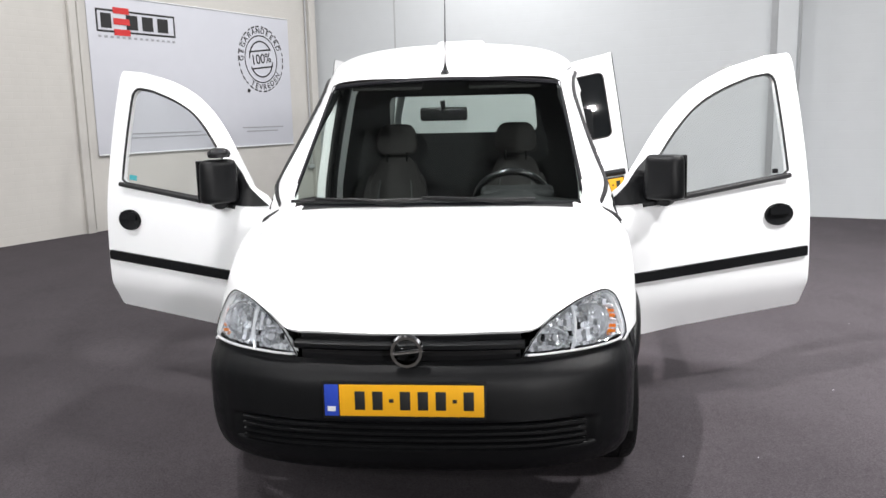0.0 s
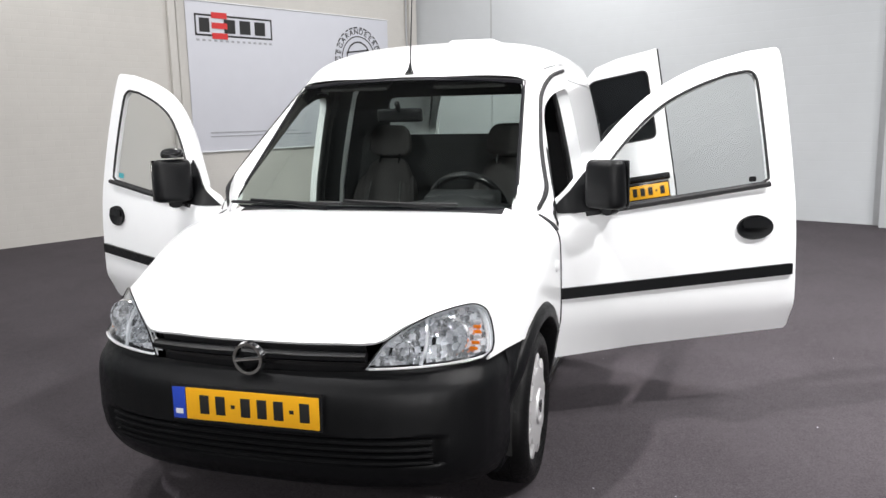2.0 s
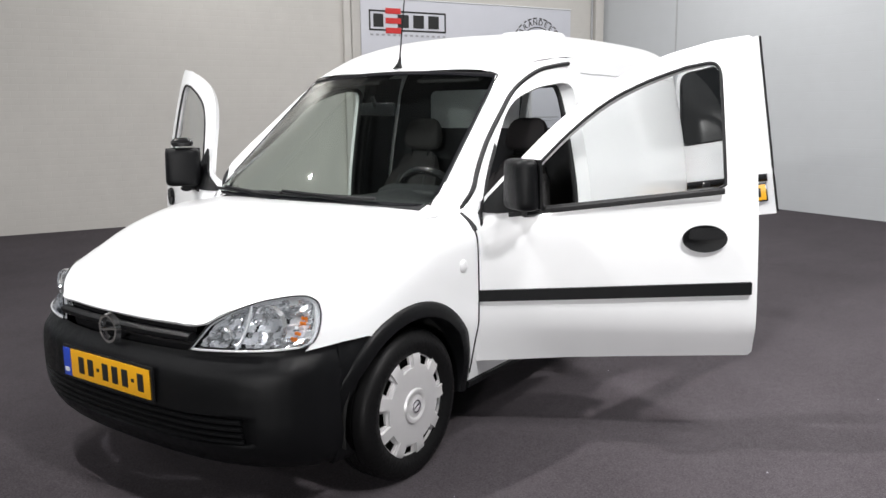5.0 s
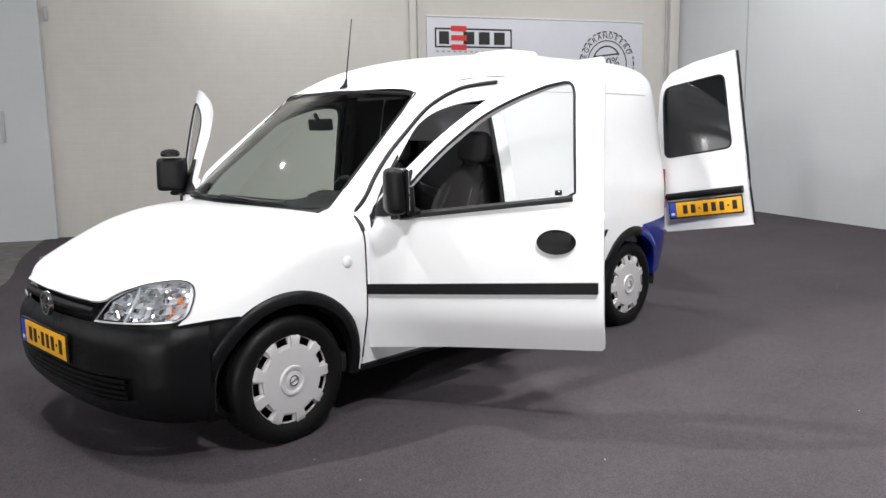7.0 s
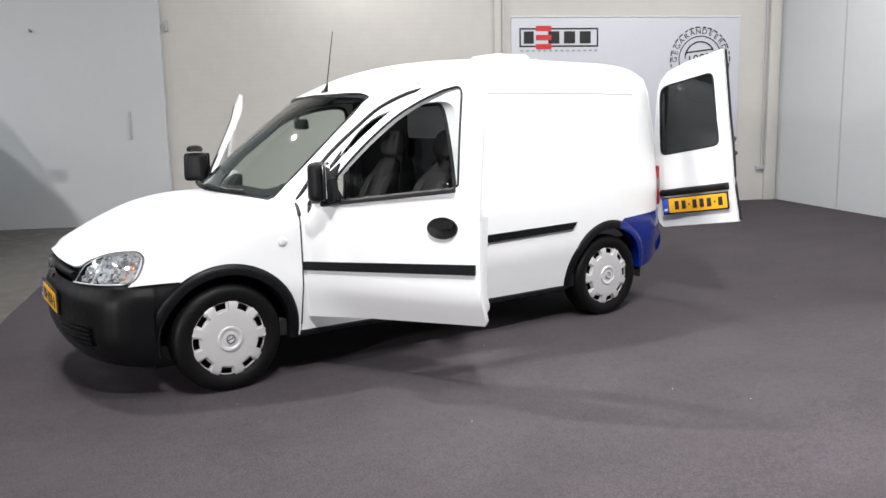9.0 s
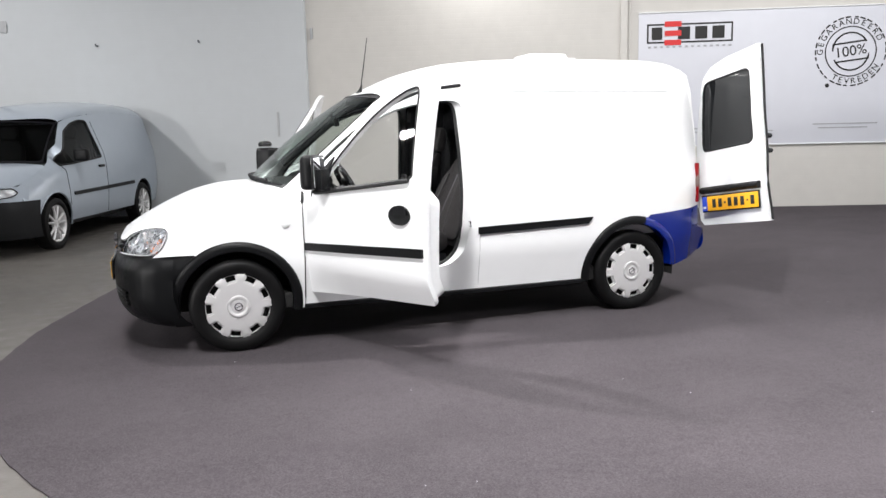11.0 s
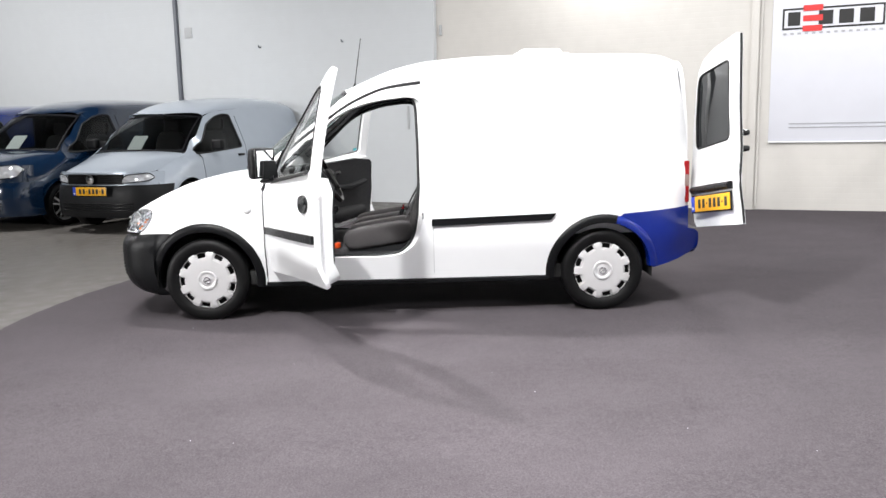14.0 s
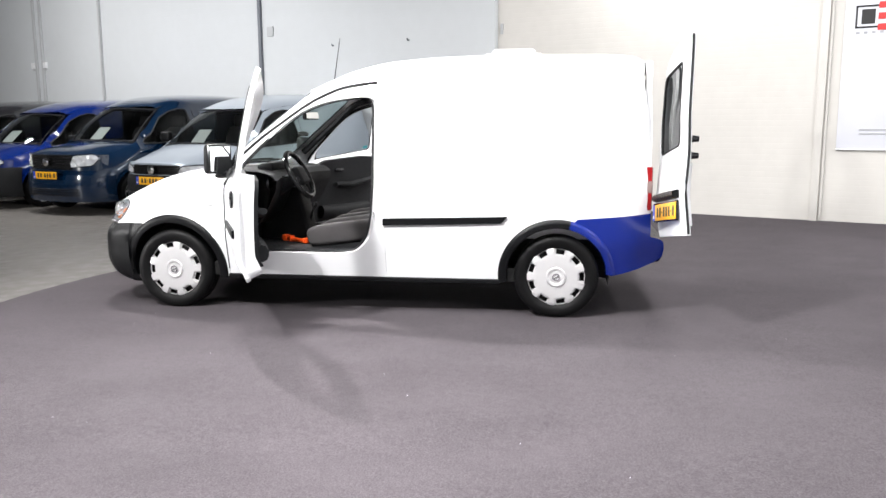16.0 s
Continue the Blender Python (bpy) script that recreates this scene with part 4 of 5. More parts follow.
# ---- rear doors ----
def rear_door(sx, angle, plate):
    """Built closed at the back, then swung on a hinge that leans with the body side."""
    hx, hy = 0.715, 4.155
    edge_x = 0.125
    line = [(sx * x, z) for x, z in [(edge_x, 0.562), (0.745, 0.562), (0.78, 0.60), (0.79, 0.80), (0.785, 0.98), (0.76, 1.2), (0.715, 1.42), (0.69, 1.56), (0.66, 1.635), (0.585, 1.70), (0.42, 1.74), (0.2, 1.757), (edge_x, 1.765)]]
    win = rounded([(sx * x, z) for x, z in [(0.21, 1.11), (0.70, 1.10), (0.665, 1.53), (0.64, 1.60), (0.215, 1.62)]], [0.05, 0.05, 0.05, 0.06, 0.05])

    def face(out=0.0):
        return lambda x, z: (x, rear_y(x, z) + 0.028 + out + 0.02 * math.exp(-((z - 0.82) / 0.16) ** 2), z)
    off = Matrix.Translation((-sx * hx, -hy, -1.1))

    def local(geo):
        return moved(geo, off)
    flip = True
    door = part("rear_door", local(panel(line, face(), 0.06, 0.045, holes=[win], flip=flip, edge=0.03)), white_paint, van, "white rear load door swung fully open")
    part("window_pane", local(panel(win, face(-0.003), 0.10, 0.005, flip=flip)), dark_glass, door, "black tinted rear window")
    rim4 = [(x, y + 0.001, z) for x, y, z in [face()(u, v) for u, v in resample(win, 0.04)]]
    part("window_seal", local(tube(rim4 + rim4[:1], 0.006, 5)), rubber, door)
    part("door_seal", local(tube([face(-0.03)(sx * (edge_x - 0.008), z) for z in np.linspace(0.57, 1.76, 16)], 0.008, 6)), rubber, door)
    part("inner_panel", local(panel([(sx * x, z) for x, z in [(0.17, 0.62), (0.62, 0.62), (0.65, 1.0), (0.17, 1.0)]], face(-0.05), 0.1, 0.02, flip=flip)), inner_white, door)
    for z in (1.14, 1.04):
        part("latch", local(tube([face(-0.05)(sx * 0.14, z), face(-0.09)(sx * 0.14, z)], [0.022, 0.017], 10)), gloss_black, door)
    if plate:
        part("plate_lamp_bar", local(tube([(sx * x, face(0.012)(sx * x, 0.815)[1], 0.815) for x in np.linspace(0.155, 0.705, 14)], 0.034, 10, flat=0.75)), black_plastic, door)
        number_plate(door, local, (sx * 0.43, face(0.022)(sx * 0.43, 0.70)[1] + 0.004, 0.716), 180)
    lean = radians(-sx * 4.3)
    door.matrix_basis = pose(sx * (hx - 0.08), hy + 0.065, 1.1) @ Matrix.Rotation(lean, 4, "Y") @ Matrix.Rotation(radians(-sx * angle), 4, "Z") @ Matrix.Rotation(-lean, 4, "Y")
    return door


def number_plate(parent, local, at, turn):
    """Yellow plate with a blue band; its characters are plain bars."""
    m = pose(*at, 0, 0, turn)
    base = part("number_plate", local(moved(box(0.53, 0.012, 0.125, (0, 0.004, 0), 0.004), m)), gloss_black, parent, "yellow number plate in a black holder")
    part("plate_face", local(moved(box(0.466, 0.004, 0.105, (0.024, -0.005, 0), 0.0015), m)), plate_yellow, base)
    part("plate_band", local(moved(box(0.046, 0.004, 0.105, (-0.235, -0.005, 0), 0.0015), m)), plate_blue, base)
    part("band_mark", local(moved(box(0.026, 0.002, 0.016, (-0.235, -0.0078, -0.028)), m)), inner_white, base)
    x = -0.165
    for w in (0.046, 0.046, 0.02, 0.046, 0.046, 0.046, 0.02, 0.046):
        h = 0.012 if w < 0.03 else 0.062
        part("plate_bar", local(moved(box(w * 0.72, 0.002, h, (x + w / 2, -0.0078, 0), 0.0006), m)), ink_black, base)
        x += w + 0.0115


number_plate(van, lambda g: g, (-0.010, 0.070, 0.482), 0)
rear_door(1, 172, True)
rear_door(-1, 172, False)

# ---- headlamps ----
lamp_line = spline([(0.370, 0.608)] + LAMP_TOP, 3) + spline([(0.709, 0.722), (0.719, 0.692), (0.727, 0.655), (0.726, 0.632)], 3) + spline([(0.712, 0.621), (0.68, 0.617), (0.60, 0.614), (0.5, 0.611), (0.42, 0.608)], 3)


def inset(line, k, cx=0.57, cz=0.678):
    return [(cx + (x - cx) * k, cz + (z - cz) * (2 * k - 1)) for x, z in line]


def headlamp(sx):
    """Clear lens over a faceted bright housing with bowls, a divider and a ribbed amber lens."""
    rnd = random.Random(5)
    lens = part("headlamp", panel(lamp_line, lambda x, z: (sx * x, lamp_y(x, z), z), 0.03, 0.004, flip=sx < 0, edge=0.02), lens_glass, van, "clear glass headlamp with bright reflectors")
    facets = {}
    fw, fh = 0.015, 0.019

    def back(x, z):
        key = (int((x + 0.12 * z) / fw), int(z / fh))
        if key not in facets:
            facets[key] = (rnd.uniform(-1.5, 1.5), rnd.uniform(-1.6, 1.2), rnd.uniform(0, 0.012))
        a, b, c = facets[key]
        fx, fz = (x + 0.12 * z) / fw - key[0] - 0.5, z / fh - key[1] - 0.5
        return sx * x, lamp_y(x, z) + 0.034 + c + 0.010 * (a * fx + b * fz), z
    vs, fs = panel(inset(lamp_line, 0.972), back, 0.0052, 0.0, flip=sx < 0)
    kinds = {0: [], 1: [], 2: []}
    for f in fs:
        x, z = sum(abs(vs[i][0]) for i in f) / len(f), sum(vs[i][2] for i in f) / len(f)
        a, b, c = facets.get((int((x + 0.12 * z) / fw), int(z / fh)), (0, 0, 0))
        kinds[2 if c > 0.0113 else 1 if a > 0.1 else 0].append(f)
    # Pale and black facets among the mirror ones paint in bright and dark reflections.
    for k, mat in ((0, reflector), (1, lit_facet), (2, gloss_black)):
        part("reflector", (vs, kinds[k]), mat, lens, sharp=10)
    for cx, cz, r in ((0.600, 0.690, 0.060), (0.478, 0.652, 0.034)):
        rings = [(0.012, 0.05)] + [(r * k + (0.002 if i % 2 else 0), 0.048 - 0.046 * k * k) for i, k in enumerate((0.3, 0.45, 0.6, 0.75, 0.9, 1.0))] + [(r * 1.05, -0.004), (r * 1.08, 0.012)]
        m = Matrix.Translation((sx * cx, lamp_y(cx, cz) + 0.020, cz)) @ pose(0, 0, 0, 0, 0, 90)
        part("bowl", moved(lathe(rings, 20), m), reflector, lens, sharp=15)
        part("bulb", moved(lathe([(0.0, -0.012), (0.010, -0.008), (0.013, 0.04)], 12), m @ pose(0.012, 0, 0)), lit_facet, lens)
    for i in range(6):
        z = 0.645 + 0.0145 * i
        x = 0.690 - 0.010 * abs(i - 2) / 4
        part("indicator_rib", moved(box(0.026, 0.005, 0.011, bevel=0.002), pose(sx * (x - 0.012), lamp_y(x - 0.012, z) + 0.024, z)), amber if i not in (2, 5) else lit_facet, lens, "amber ribbed indicator")
    wall = [(0.533, z) for z in np.linspace(0.616, 0.748, 8)]
    part("divider", tube([(sx * (x + 0.012 * math.sin((z - 0.616) * 24)), lamp_y(x, z) + 0.016, z) for x, z in wall], 0.006, 6), lit_facet, lens)
    band = panel(lamp_line, lambda x, z: (sx * x, lamp_y(x, z) + 0.010, z), 0.02, 0.003, holes=[inset(lamp_line, 0.955)], flip=sx < 0, edge=0.012)
    part("edge_band", band, lit_facet, lens)
    trimline = [(sx * x, lamp_y(x, z) + 0.001, z) for x, z in lamp_line]
    part("lamp_rim", tube(trimline + trimline[:1], 0.0025, 5), gloss_black, lens)
    bezel = [(sx * x, lamp_y(x, z) + 0.003, z + 0.003) for x, z in spline([(0.385, 0.608), (0.5, 0.612), (0.6, 0.615), (0.66, 0.617), (0.705, 0.620)], 4)]
    part("bezel", tube(bezel, 0.0042, 6), lit_facet, lens)
    hous = panel(lamp_line, lambda x, z: (sx * x * 0.99, lamp_y(x, z) + 0.10, z), 0.05, 0.01, flip=sx < 0)
    part("lamp_back", hous, gloss_black, lens)


headlamp(1)
headlamp(-1)

# ---- roof and nose fittings ----
aerial = part("aerial", moved(lathe([(0.028, 0.0), (0.024, 0.006), (0.012, 0.03), (0.007, 0.055), (0.005, 0.065)], 16), Matrix.Translation((0, 1.775, 1.580)) @ pose(0, 0, 0, 0, -72, 90)), black_plastic, van, "thin black roof aerial")
part("rod", tube([(0, 1.79, 1.63), (0, 1.845, 1.97)], [0.004, 0.0025], 6), black_plastic, aerial)
vz = K.roof(3.2)
vent = part("roof_vent", box(0.34, 0.34, 0.05, (0.0, 3.19, vz + 0.018), 0.024, 4, (0.86, 0.86)), white_paint, van, "low white plastic roof vent")
part("vent_base", box(0.40, 0.40, 0.012, (0.0, 3.19, vz + 0.0), 0.005, 2), white_paint, vent)
for x in (0.36, -0.12):
    base = Vector((x, 1.0 + 0.15 * (x / 0.65) ** 2, 1.006))
    pts = [base, Vector(K.screen((x - 0.16) / 0.65, 0.004)) + Vector((0, -0.014, 0.016)), Vector(K.screen((x - 0.40) / 0.65, 0.022)) + Vector((0, -0.014, 0.014))]
    arm = part("wiper", tube([tuple(p) for p in pts], [0.013, 0.010, 0.008], 6), black_plastic, van, "black windscreen wiper")
    a, b = Vector(K.screen((x - 0.52) / 0.65, 0.012)), Vector(K.screen((x + 0.07) / 0.65, 0.010))
    part("blade", tube([tuple(a.lerp(b, i / 8) + Vector((0, -0.010 - 0.02 * math.sin(i / 8 * 3.14), 0.012))) for i in range(9)], 0.008, 5), rubber, arm)

# ---- cabin ----
def block(name, geo, mat, label="", parent=None):
    return part(name, geo, mat, parent or van, label)


block("cabin_floor", box(1.40, 1.30, 0.04, (0, 1.80, 0.41), 0.01), dark_trim, "black rubber cabin floor mat")
for sx in (1, -1):
    block("sill_cover", box(0.10, 0.96, 0.07, (sx * 0.705, 1.76, 0.372), 0.02), dark_trim)
block("firewall", box(1.40, 0.05, 0.60, (0, 1.18, 0.68), 0.02), dark_trim)


def dash_fn(a, b):
    x = -0.69 + 1.38 * a
    prof = [(1.02, 0.985), (1.15, 1.00), (1.30, 0.995), (1.42, 0.97), (1.47, 0.93), (1.47, 0.86), (1.43, 0.75), (1.36, 0.62), (1.28, 0.55)]
    s = b * (len(prof) - 1)
    i = min(int(s), len(prof) - 2)
    f = s - i
    y = prof[i][0] + (prof[i + 1][0] - prof[i][0]) * f
    z = prof[i][1] + (prof[i + 1][1] - prof[i][1]) * f
    z += 0.055 * math.exp(-((x - 0.36) / 0.17) ** 2) * math.exp(-((y - 1.36) / 0.10) ** 2)
    return x * (0.88 + 0.12 * clamp(b * 2.5)), y + 0.10 * (x / 0.7) ** 2 * clamp(1.3 - b), z - 0.015 * (x / 0.7) ** 2


dash = block("dashboard", sheet(dash_fn, 40, 32), dark_trim, "dark grey moulded dashboard")
block("centre_console", box(0.24, 0.42, 0.42, (0, 1.40, 0.62), 0.03, 3, (0.95, 0.55)), dark_trim)
block("gear_lever", tube([(0, 1.55, 0.50), (0, 1.60, 0.66)], [0.012, 0.01], 8), gloss_black)
block("gear_knob", moved(lathe([(0.0, 0.03), (0.018, 0.024), (0.024, 0.0), (0.014, -0.025)], 14), Matrix.Translation((0, 1.605, 0.68)) @ pose(0, 0, 0, 0, -90, 0)), gloss_black)
for sx in (1, -1):
    block("dash_vent", moved(lathe([(0.0, 0.0), (0.03, 0.004), (0.04, 0.012), (0.046, 0.0)], 18), Matrix.Translation((sx * 0.60, 1.455, 0.90)) @ pose(0, 0, 0, 0, 0, 90)), gloss_black)
block("instrument_hood", moved(box(0.34, 0.12, 0.07, bevel=0.03, segs=3), pose(0.36, 1.40, 1.005, 12)), dark_trim)

# steering wheel
ring = [(0.182 * math.cos(2 * math.pi * i / 40), 0.182 * math.sin(2 * math.pi * i / 40), 0) for i in range(41)]
swp = block("steering_wheel", moved(tube(ring, 0.019, 10, caps=False), pose(0.335, 1.60, 0.945, 118, 0, 0)), gloss_black, "black four-spoke steering wheel")
block("wheel_boss", moved(box(0.17, 0.15, 0.05, (0, -0.01, -0.005), 0.025, 3), pose(0.335, 1.60, 0.945, 118, 0, 0)), dark_trim, parent=swp)
for a in (200, 340, 250, 290):
    e = (0.178 * math.cos(radians(a)), 0.178 * math.sin(radians(a)), 0)
    block("spoke", moved(tube([(0, 0, -0.01), e], [0.026, 0.014], 8, flat=0.5), pose(0.335, 1.60, 0.945, 118, 0, 0)), dark_trim, parent=swp)
block("steering_column", tube([(0.355, 1.585, 0.93), (0.355, 1.40, 0.82)], [0.05, 0.06], 10), dark_trim)
for sx in (1, -1):
    block("stalk", tube([(0.355, 1.55, 0.925), (0.355 + sx * 0.17, 1.535, 0.94)], [0.012, 0.008], 6), gloss_black)


# seats
def pillow(sx, sy, sz, n=14, puff=0.35):
    """A soft cushion: a super-ellipsoid."""
    vs, fs = [], []
    m = 2 * n
    for i in range(n + 1):
        th = math.pi * (i / n - 0.5)
        for j in range(m):
            ph = 2 * math.pi * j / m
            c = lambda t, e: math.copysign(abs(math.cos(t)) ** e, math.cos(t))
            s = lambda t, e: math.copysign(abs(math.sin(t)) ** e, math.sin(t))
            vs.append((sx / 2 * c(th, puff) * c(ph, puff), sy / 2 * c(th, puff) * s(ph, puff), sz / 2 * s(th, 0.6)))
    for i in range(n):
        for j in range(m):
            fs.append((i * m + j, i * m + (j + 1) % m, (i + 1) * m + (j + 1) % m, (i + 1) * m + j))
    return vs, fs


def backrest(w, d, h, taper, n=16):
    """A seat back: narrower towards its shoulders and hollowed in front, with its foot at the origin."""
    vs, fs = pillow(w, d, h, n, 0.4)
    out = []
    for x, y, z in vs:
        k = clamp(z / h + 0.5)
        out.append((x * (1 - taper * k * k), y * (1 - 0.35 * k) + (0.03 * (1 - (2 * x / w) ** 2) if y < 0 else 0), z + h / 2))
    return out, fs


for sx in (1, -1):
    x0 = sx * 0.355
    seat = block("seat", moved(pillow(0.36, 0.52, 0.13), pose(x0, 1.96, 0.525, 8, 0, 0)), seat_cloth, "dark grey cloth front seat with paler side bolsters")
    for k in (1, -1):
        block("seat_bolster", moved(pillow(0.11, 0.50, 0.15), pose(x0 + k * 0.19, 1.97, 0.54, 8, 0, 0)), seat_side, parent=seat)
        m = pose(x0 + k * 0.175, 2.215, 0.57, -21, 0, 0) @ pose(0, 0, 0, 0, -k * 5, 0)
        block("back_bolster", moved(backrest(0.11, 0.16, 0.50, 0.25), m), seat_side, parent=seat)
        block("seam", moved(tube([(-k * 0.045, -0.083 + 0.05 * t, 0.06 + 0.40 * t) for t in np.linspace(0, 1, 8)], 0.0035, 5), m), belt_grey, parent=seat)
    block("seat_back", moved(backrest(0.37, 0.15, 0.62, 0.30), pose(x0, 2.225, 0.56, -21, 0, 0)), seat_cloth, parent=seat)
    block("seat_base", box(0.44, 0.46, 0.09, (x0, 1.98, 0.443), 0.02), dark_trim, parent=seat)
    block("head_restraint", moved(backrest(0.26, 0.10, 0.185, 0.25), pose(x0, 2.452, 1.150, -12, 0, 0)), seat_cloth, parent=seat)
    for k in (1, -1):
        block("restraint_post", tube([(x0 + k * 0.06, 2.42, 1.10), (x0 + k * 0.06, 2.455, 1.19)], 0.006, 6), chrome, parent=seat)
    block("belt_buckle", moved(box(0.03, 0.025, 0.07, bevel=0.006), pose(x0 - sx * 0.25, 2.12, 0.65, -25, 0, 0)), gloss_black, parent=seat)
    block("buckle_button", moved(box(0.022, 0.014, 0.016, bevel=0.004), pose(x0 - sx * 0.25, 2.132, 0.688, -25, 0, 0)), red_lens, parent=seat)

# bulkhead with a window, headliner, pillars
bulk = [(x, z) for x, z in [(0.70, 0.36), (0.745, 0.70), (0.735, 0.95), (0.70, 1.15), (0.66, 1.35), (0.63, 1.50), (0.57, 1.62), (0.45, 1.70), (0.2, 1.735)]]
bulk_win = rounded([(-0.42, 1.27), (0.49, 1.27), (0.47, 1.495), (-0.42, 1.495)], 0.05)
block("bulkhead", panel(mirrored(bulk), lambda x, z: (x, 2.64, z), 0.12, 0.02, holes=[bulk_win], flip=True), dark_trim, "dark grey cab bulkhead with a window")
block("bulkhead_pane", panel(bulk_win, lambda x, z: (x, 2.632, z), 0.2, 0.004, flip=True), clear_glass)


def liner_fn(a, b):
    v = 0.10 + 0.90 * (1 - abs(2 * a - 1))
    y0 = 1.80 + 0.83 * b
    x, z = K.roof_point(y0, v)
    return (x if a < 0.5 else -x), y0 - 0.07 * (1 - (x / 0.575) ** 2) * max(0, 1 - b * 3), z - 0.03


block("headliner", sheet(liner_fn, 20, 8), dark_trim)
for sx in (1, -1):
    inner_pil = [(sx * (K.side(y, z) - 0.05), y + 0.0, z) for y, z in spline([(1.30, 1.075), (1.4, 1.155), (1.6, 1.315), (1.80, 1.475), (2.0, 1.53), (2.3, 1.56)], 5)]
    block("pillar_trim", tube(inner_pil, 0.026, 8), dark_trim)
    block("pillar_trim", tube([(sx * (K.side(2.36, z) - 0.05), 2.36, z) for z in np.linspace(0.42, 1.55, 14)], 0.045, 8), dark_trim)
    cover = [(2.32, 0.43), (2.645, 0.43), (2.645, 1.58), (2.32, 1.56)]
    block("pillar_cover", panel(cover, side_fn(sx, -0.03), 0.1, 0.012, flip=sx < 0), dark_trim)
    belt = [(sx * (K.side(2.30, z) - 0.095), 2.31, z) for z in np.linspace(0.55, 1.38, 10)]
    block("seat_belt", tube(belt, 0.022, 4, flat=0.12), rubber)
    block("sun_visor", moved(box(0.36, 0.13, 0.018, bevel=0.008), pose(sx * 0.30, 1.83, 1.54, 22, 0, 0)), seat_side)
rear_mirror = block("rear_view_mirror", moved(box(0.235, 0.03, 0.065, bevel=0.014, segs=3), pose(0.005, 1.595, 1.385, 5, 0, -8)), gloss_black, "black interior rear-view mirror")
block("mirror_face", moved(box(0.215, 0.004, 0.05, (0, 0.017, 0), 0.001, 1), pose(0.005, 1.595, 1.385, 5, 0, -8)), mirror_glass, parent=rear_mirror)
block("mirror_stem", tube([(0.005, 1.585, 1.40), (0.003, 1.56, 1.445)], 0.012, 8), gloss_black, parent=rear_mirror)

# load bay
block("load_floor", box(1.36, 1.50, 0.03, (0, 3.40, 0.535), 0.005), under_metal, "dark load floor")
for sx in (1, -1):
    block("bay_wheel_box", box(0.22, 0.76, 0.26, (sx * 0.60, 3.52, 0.66), 0.05), inner_white)

# steering lock bar on the cabin floor
bar = thing("lock_bar", "bright orange steering lock bar lying on the cabin floor", "lock bar")
part("shaft", tube([(0.275, 1.465, 0.448), (0.39, 1.645, 0.448)], 0.016, 10), orange_plastic, bar)
part("head", moved(box(0.055, 0.05, 0.05, bevel=0.014), pose(0.270, 1.458, 0.456, 0, 0, -32)), orange_plastic, bar)
part("collar", moved(box(0.045, 0.02, 0.045, bevel=0.006), pose(0.305, 1.512, 0.4535, 0, 0, -32)), orange_plastic, bar)
part("tip", moved(box(0.045, 0.03, 0.042, bevel=0.008), pose(0.395, 1.652, 0.452, 0, 0, -32)), orange_plastic, bar)


# ---- banner on the wall ----
def on_wall(s, z, out=0.0):
    """Frame for flat work on the banner wall: x to the reader's right, y up."""
    o = CORNER + ALONG * s + ACROSS * out
    return Matrix(((-ALONG.x, 0, ACROSS.x, o.x), (-ALONG.y, 0, ACROSS.y, o.y), (0, 1, 0, z), (0, 0, 0, 1)))


def letters(text, size):
    """A flat mesh of text in the built-in font, centred."""
    cu = bpy.data.curves.new("letters", "FONT")
    cu.body, cu.size, cu.align_x, cu.align_y, cu.extrude = text, size, "CENTER", "CENTER", 0.0015
    ob = new("letters", cu)
    bpy.context.view_layer.update()
    me = bpy.data.meshes.new_from_object(ob.evaluated_get(bpy.context.evaluated_depsgraph_get()))
    geo = [tuple(v.co) for v in me.vertices], [tuple(p.vertices) for p in me.polygons]
    bpy.data.objects.remove(ob)
    bpy.data.curves.remove(cu)
    bpy.data.meshes.remove(me)
    return geo


def flat(w, h, x=0, y=0, thick=0.003):
    return box(w, h, thick, (x, y, 0))


banner = thing("banner", "pale grey vinyl banner with logo and stamp on the wall", "banner")
part("cloth", moved(box(3.58, 1.90, 0.012, bevel=0.003), on_wall(2.48, 1.935, 0.012)), banner_cloth, banner)
part("top_rail", moved(tube([(-1.79, 0.955, 0.006), (1.79, 0.955, 0.006)], 0.010, 8), on_wall(2.48, 1.935, 0.016)), inner_white, banner)
part("bottom_rail", moved(tube([(-1.79, -0.955, 0.006), (1.79, -0.955, 0.006)], 0.010, 8), on_wall(2.48, 1.935, 0.016)), inner_white, banner)
F = on_wall(3.55, 2.595, 0.0215)
frame_geo = join(flat(1.20, 0.022, 0, 0.125), flat(1.20, 0.022, 0, -0.125), flat(0.022, 0.27, -0.59, 0), flat(0.022, 0.27, 0.59, 0))
logo = part("logo_frame", moved(frame_geo, F), ink_black, banner, "black logo frame")


def stroke(pts, w):
    vs, fs = [], []
    P = [Vector((*p, 0)) for p in pts]
    for i, p in enumerate(P):
        d = (P[min(i + 1, len(P) - 1)] - P[max(i - 1, 0)]).normalized()
        s = Vector((-d.y, d.x, 0)) * w / 2
        vs += [tuple(p + s), tuple(p - s)]
        if i:
            b = 2 * i
            fs.append((b - 2, b - 1, b + 1, b))
    return vs, fs


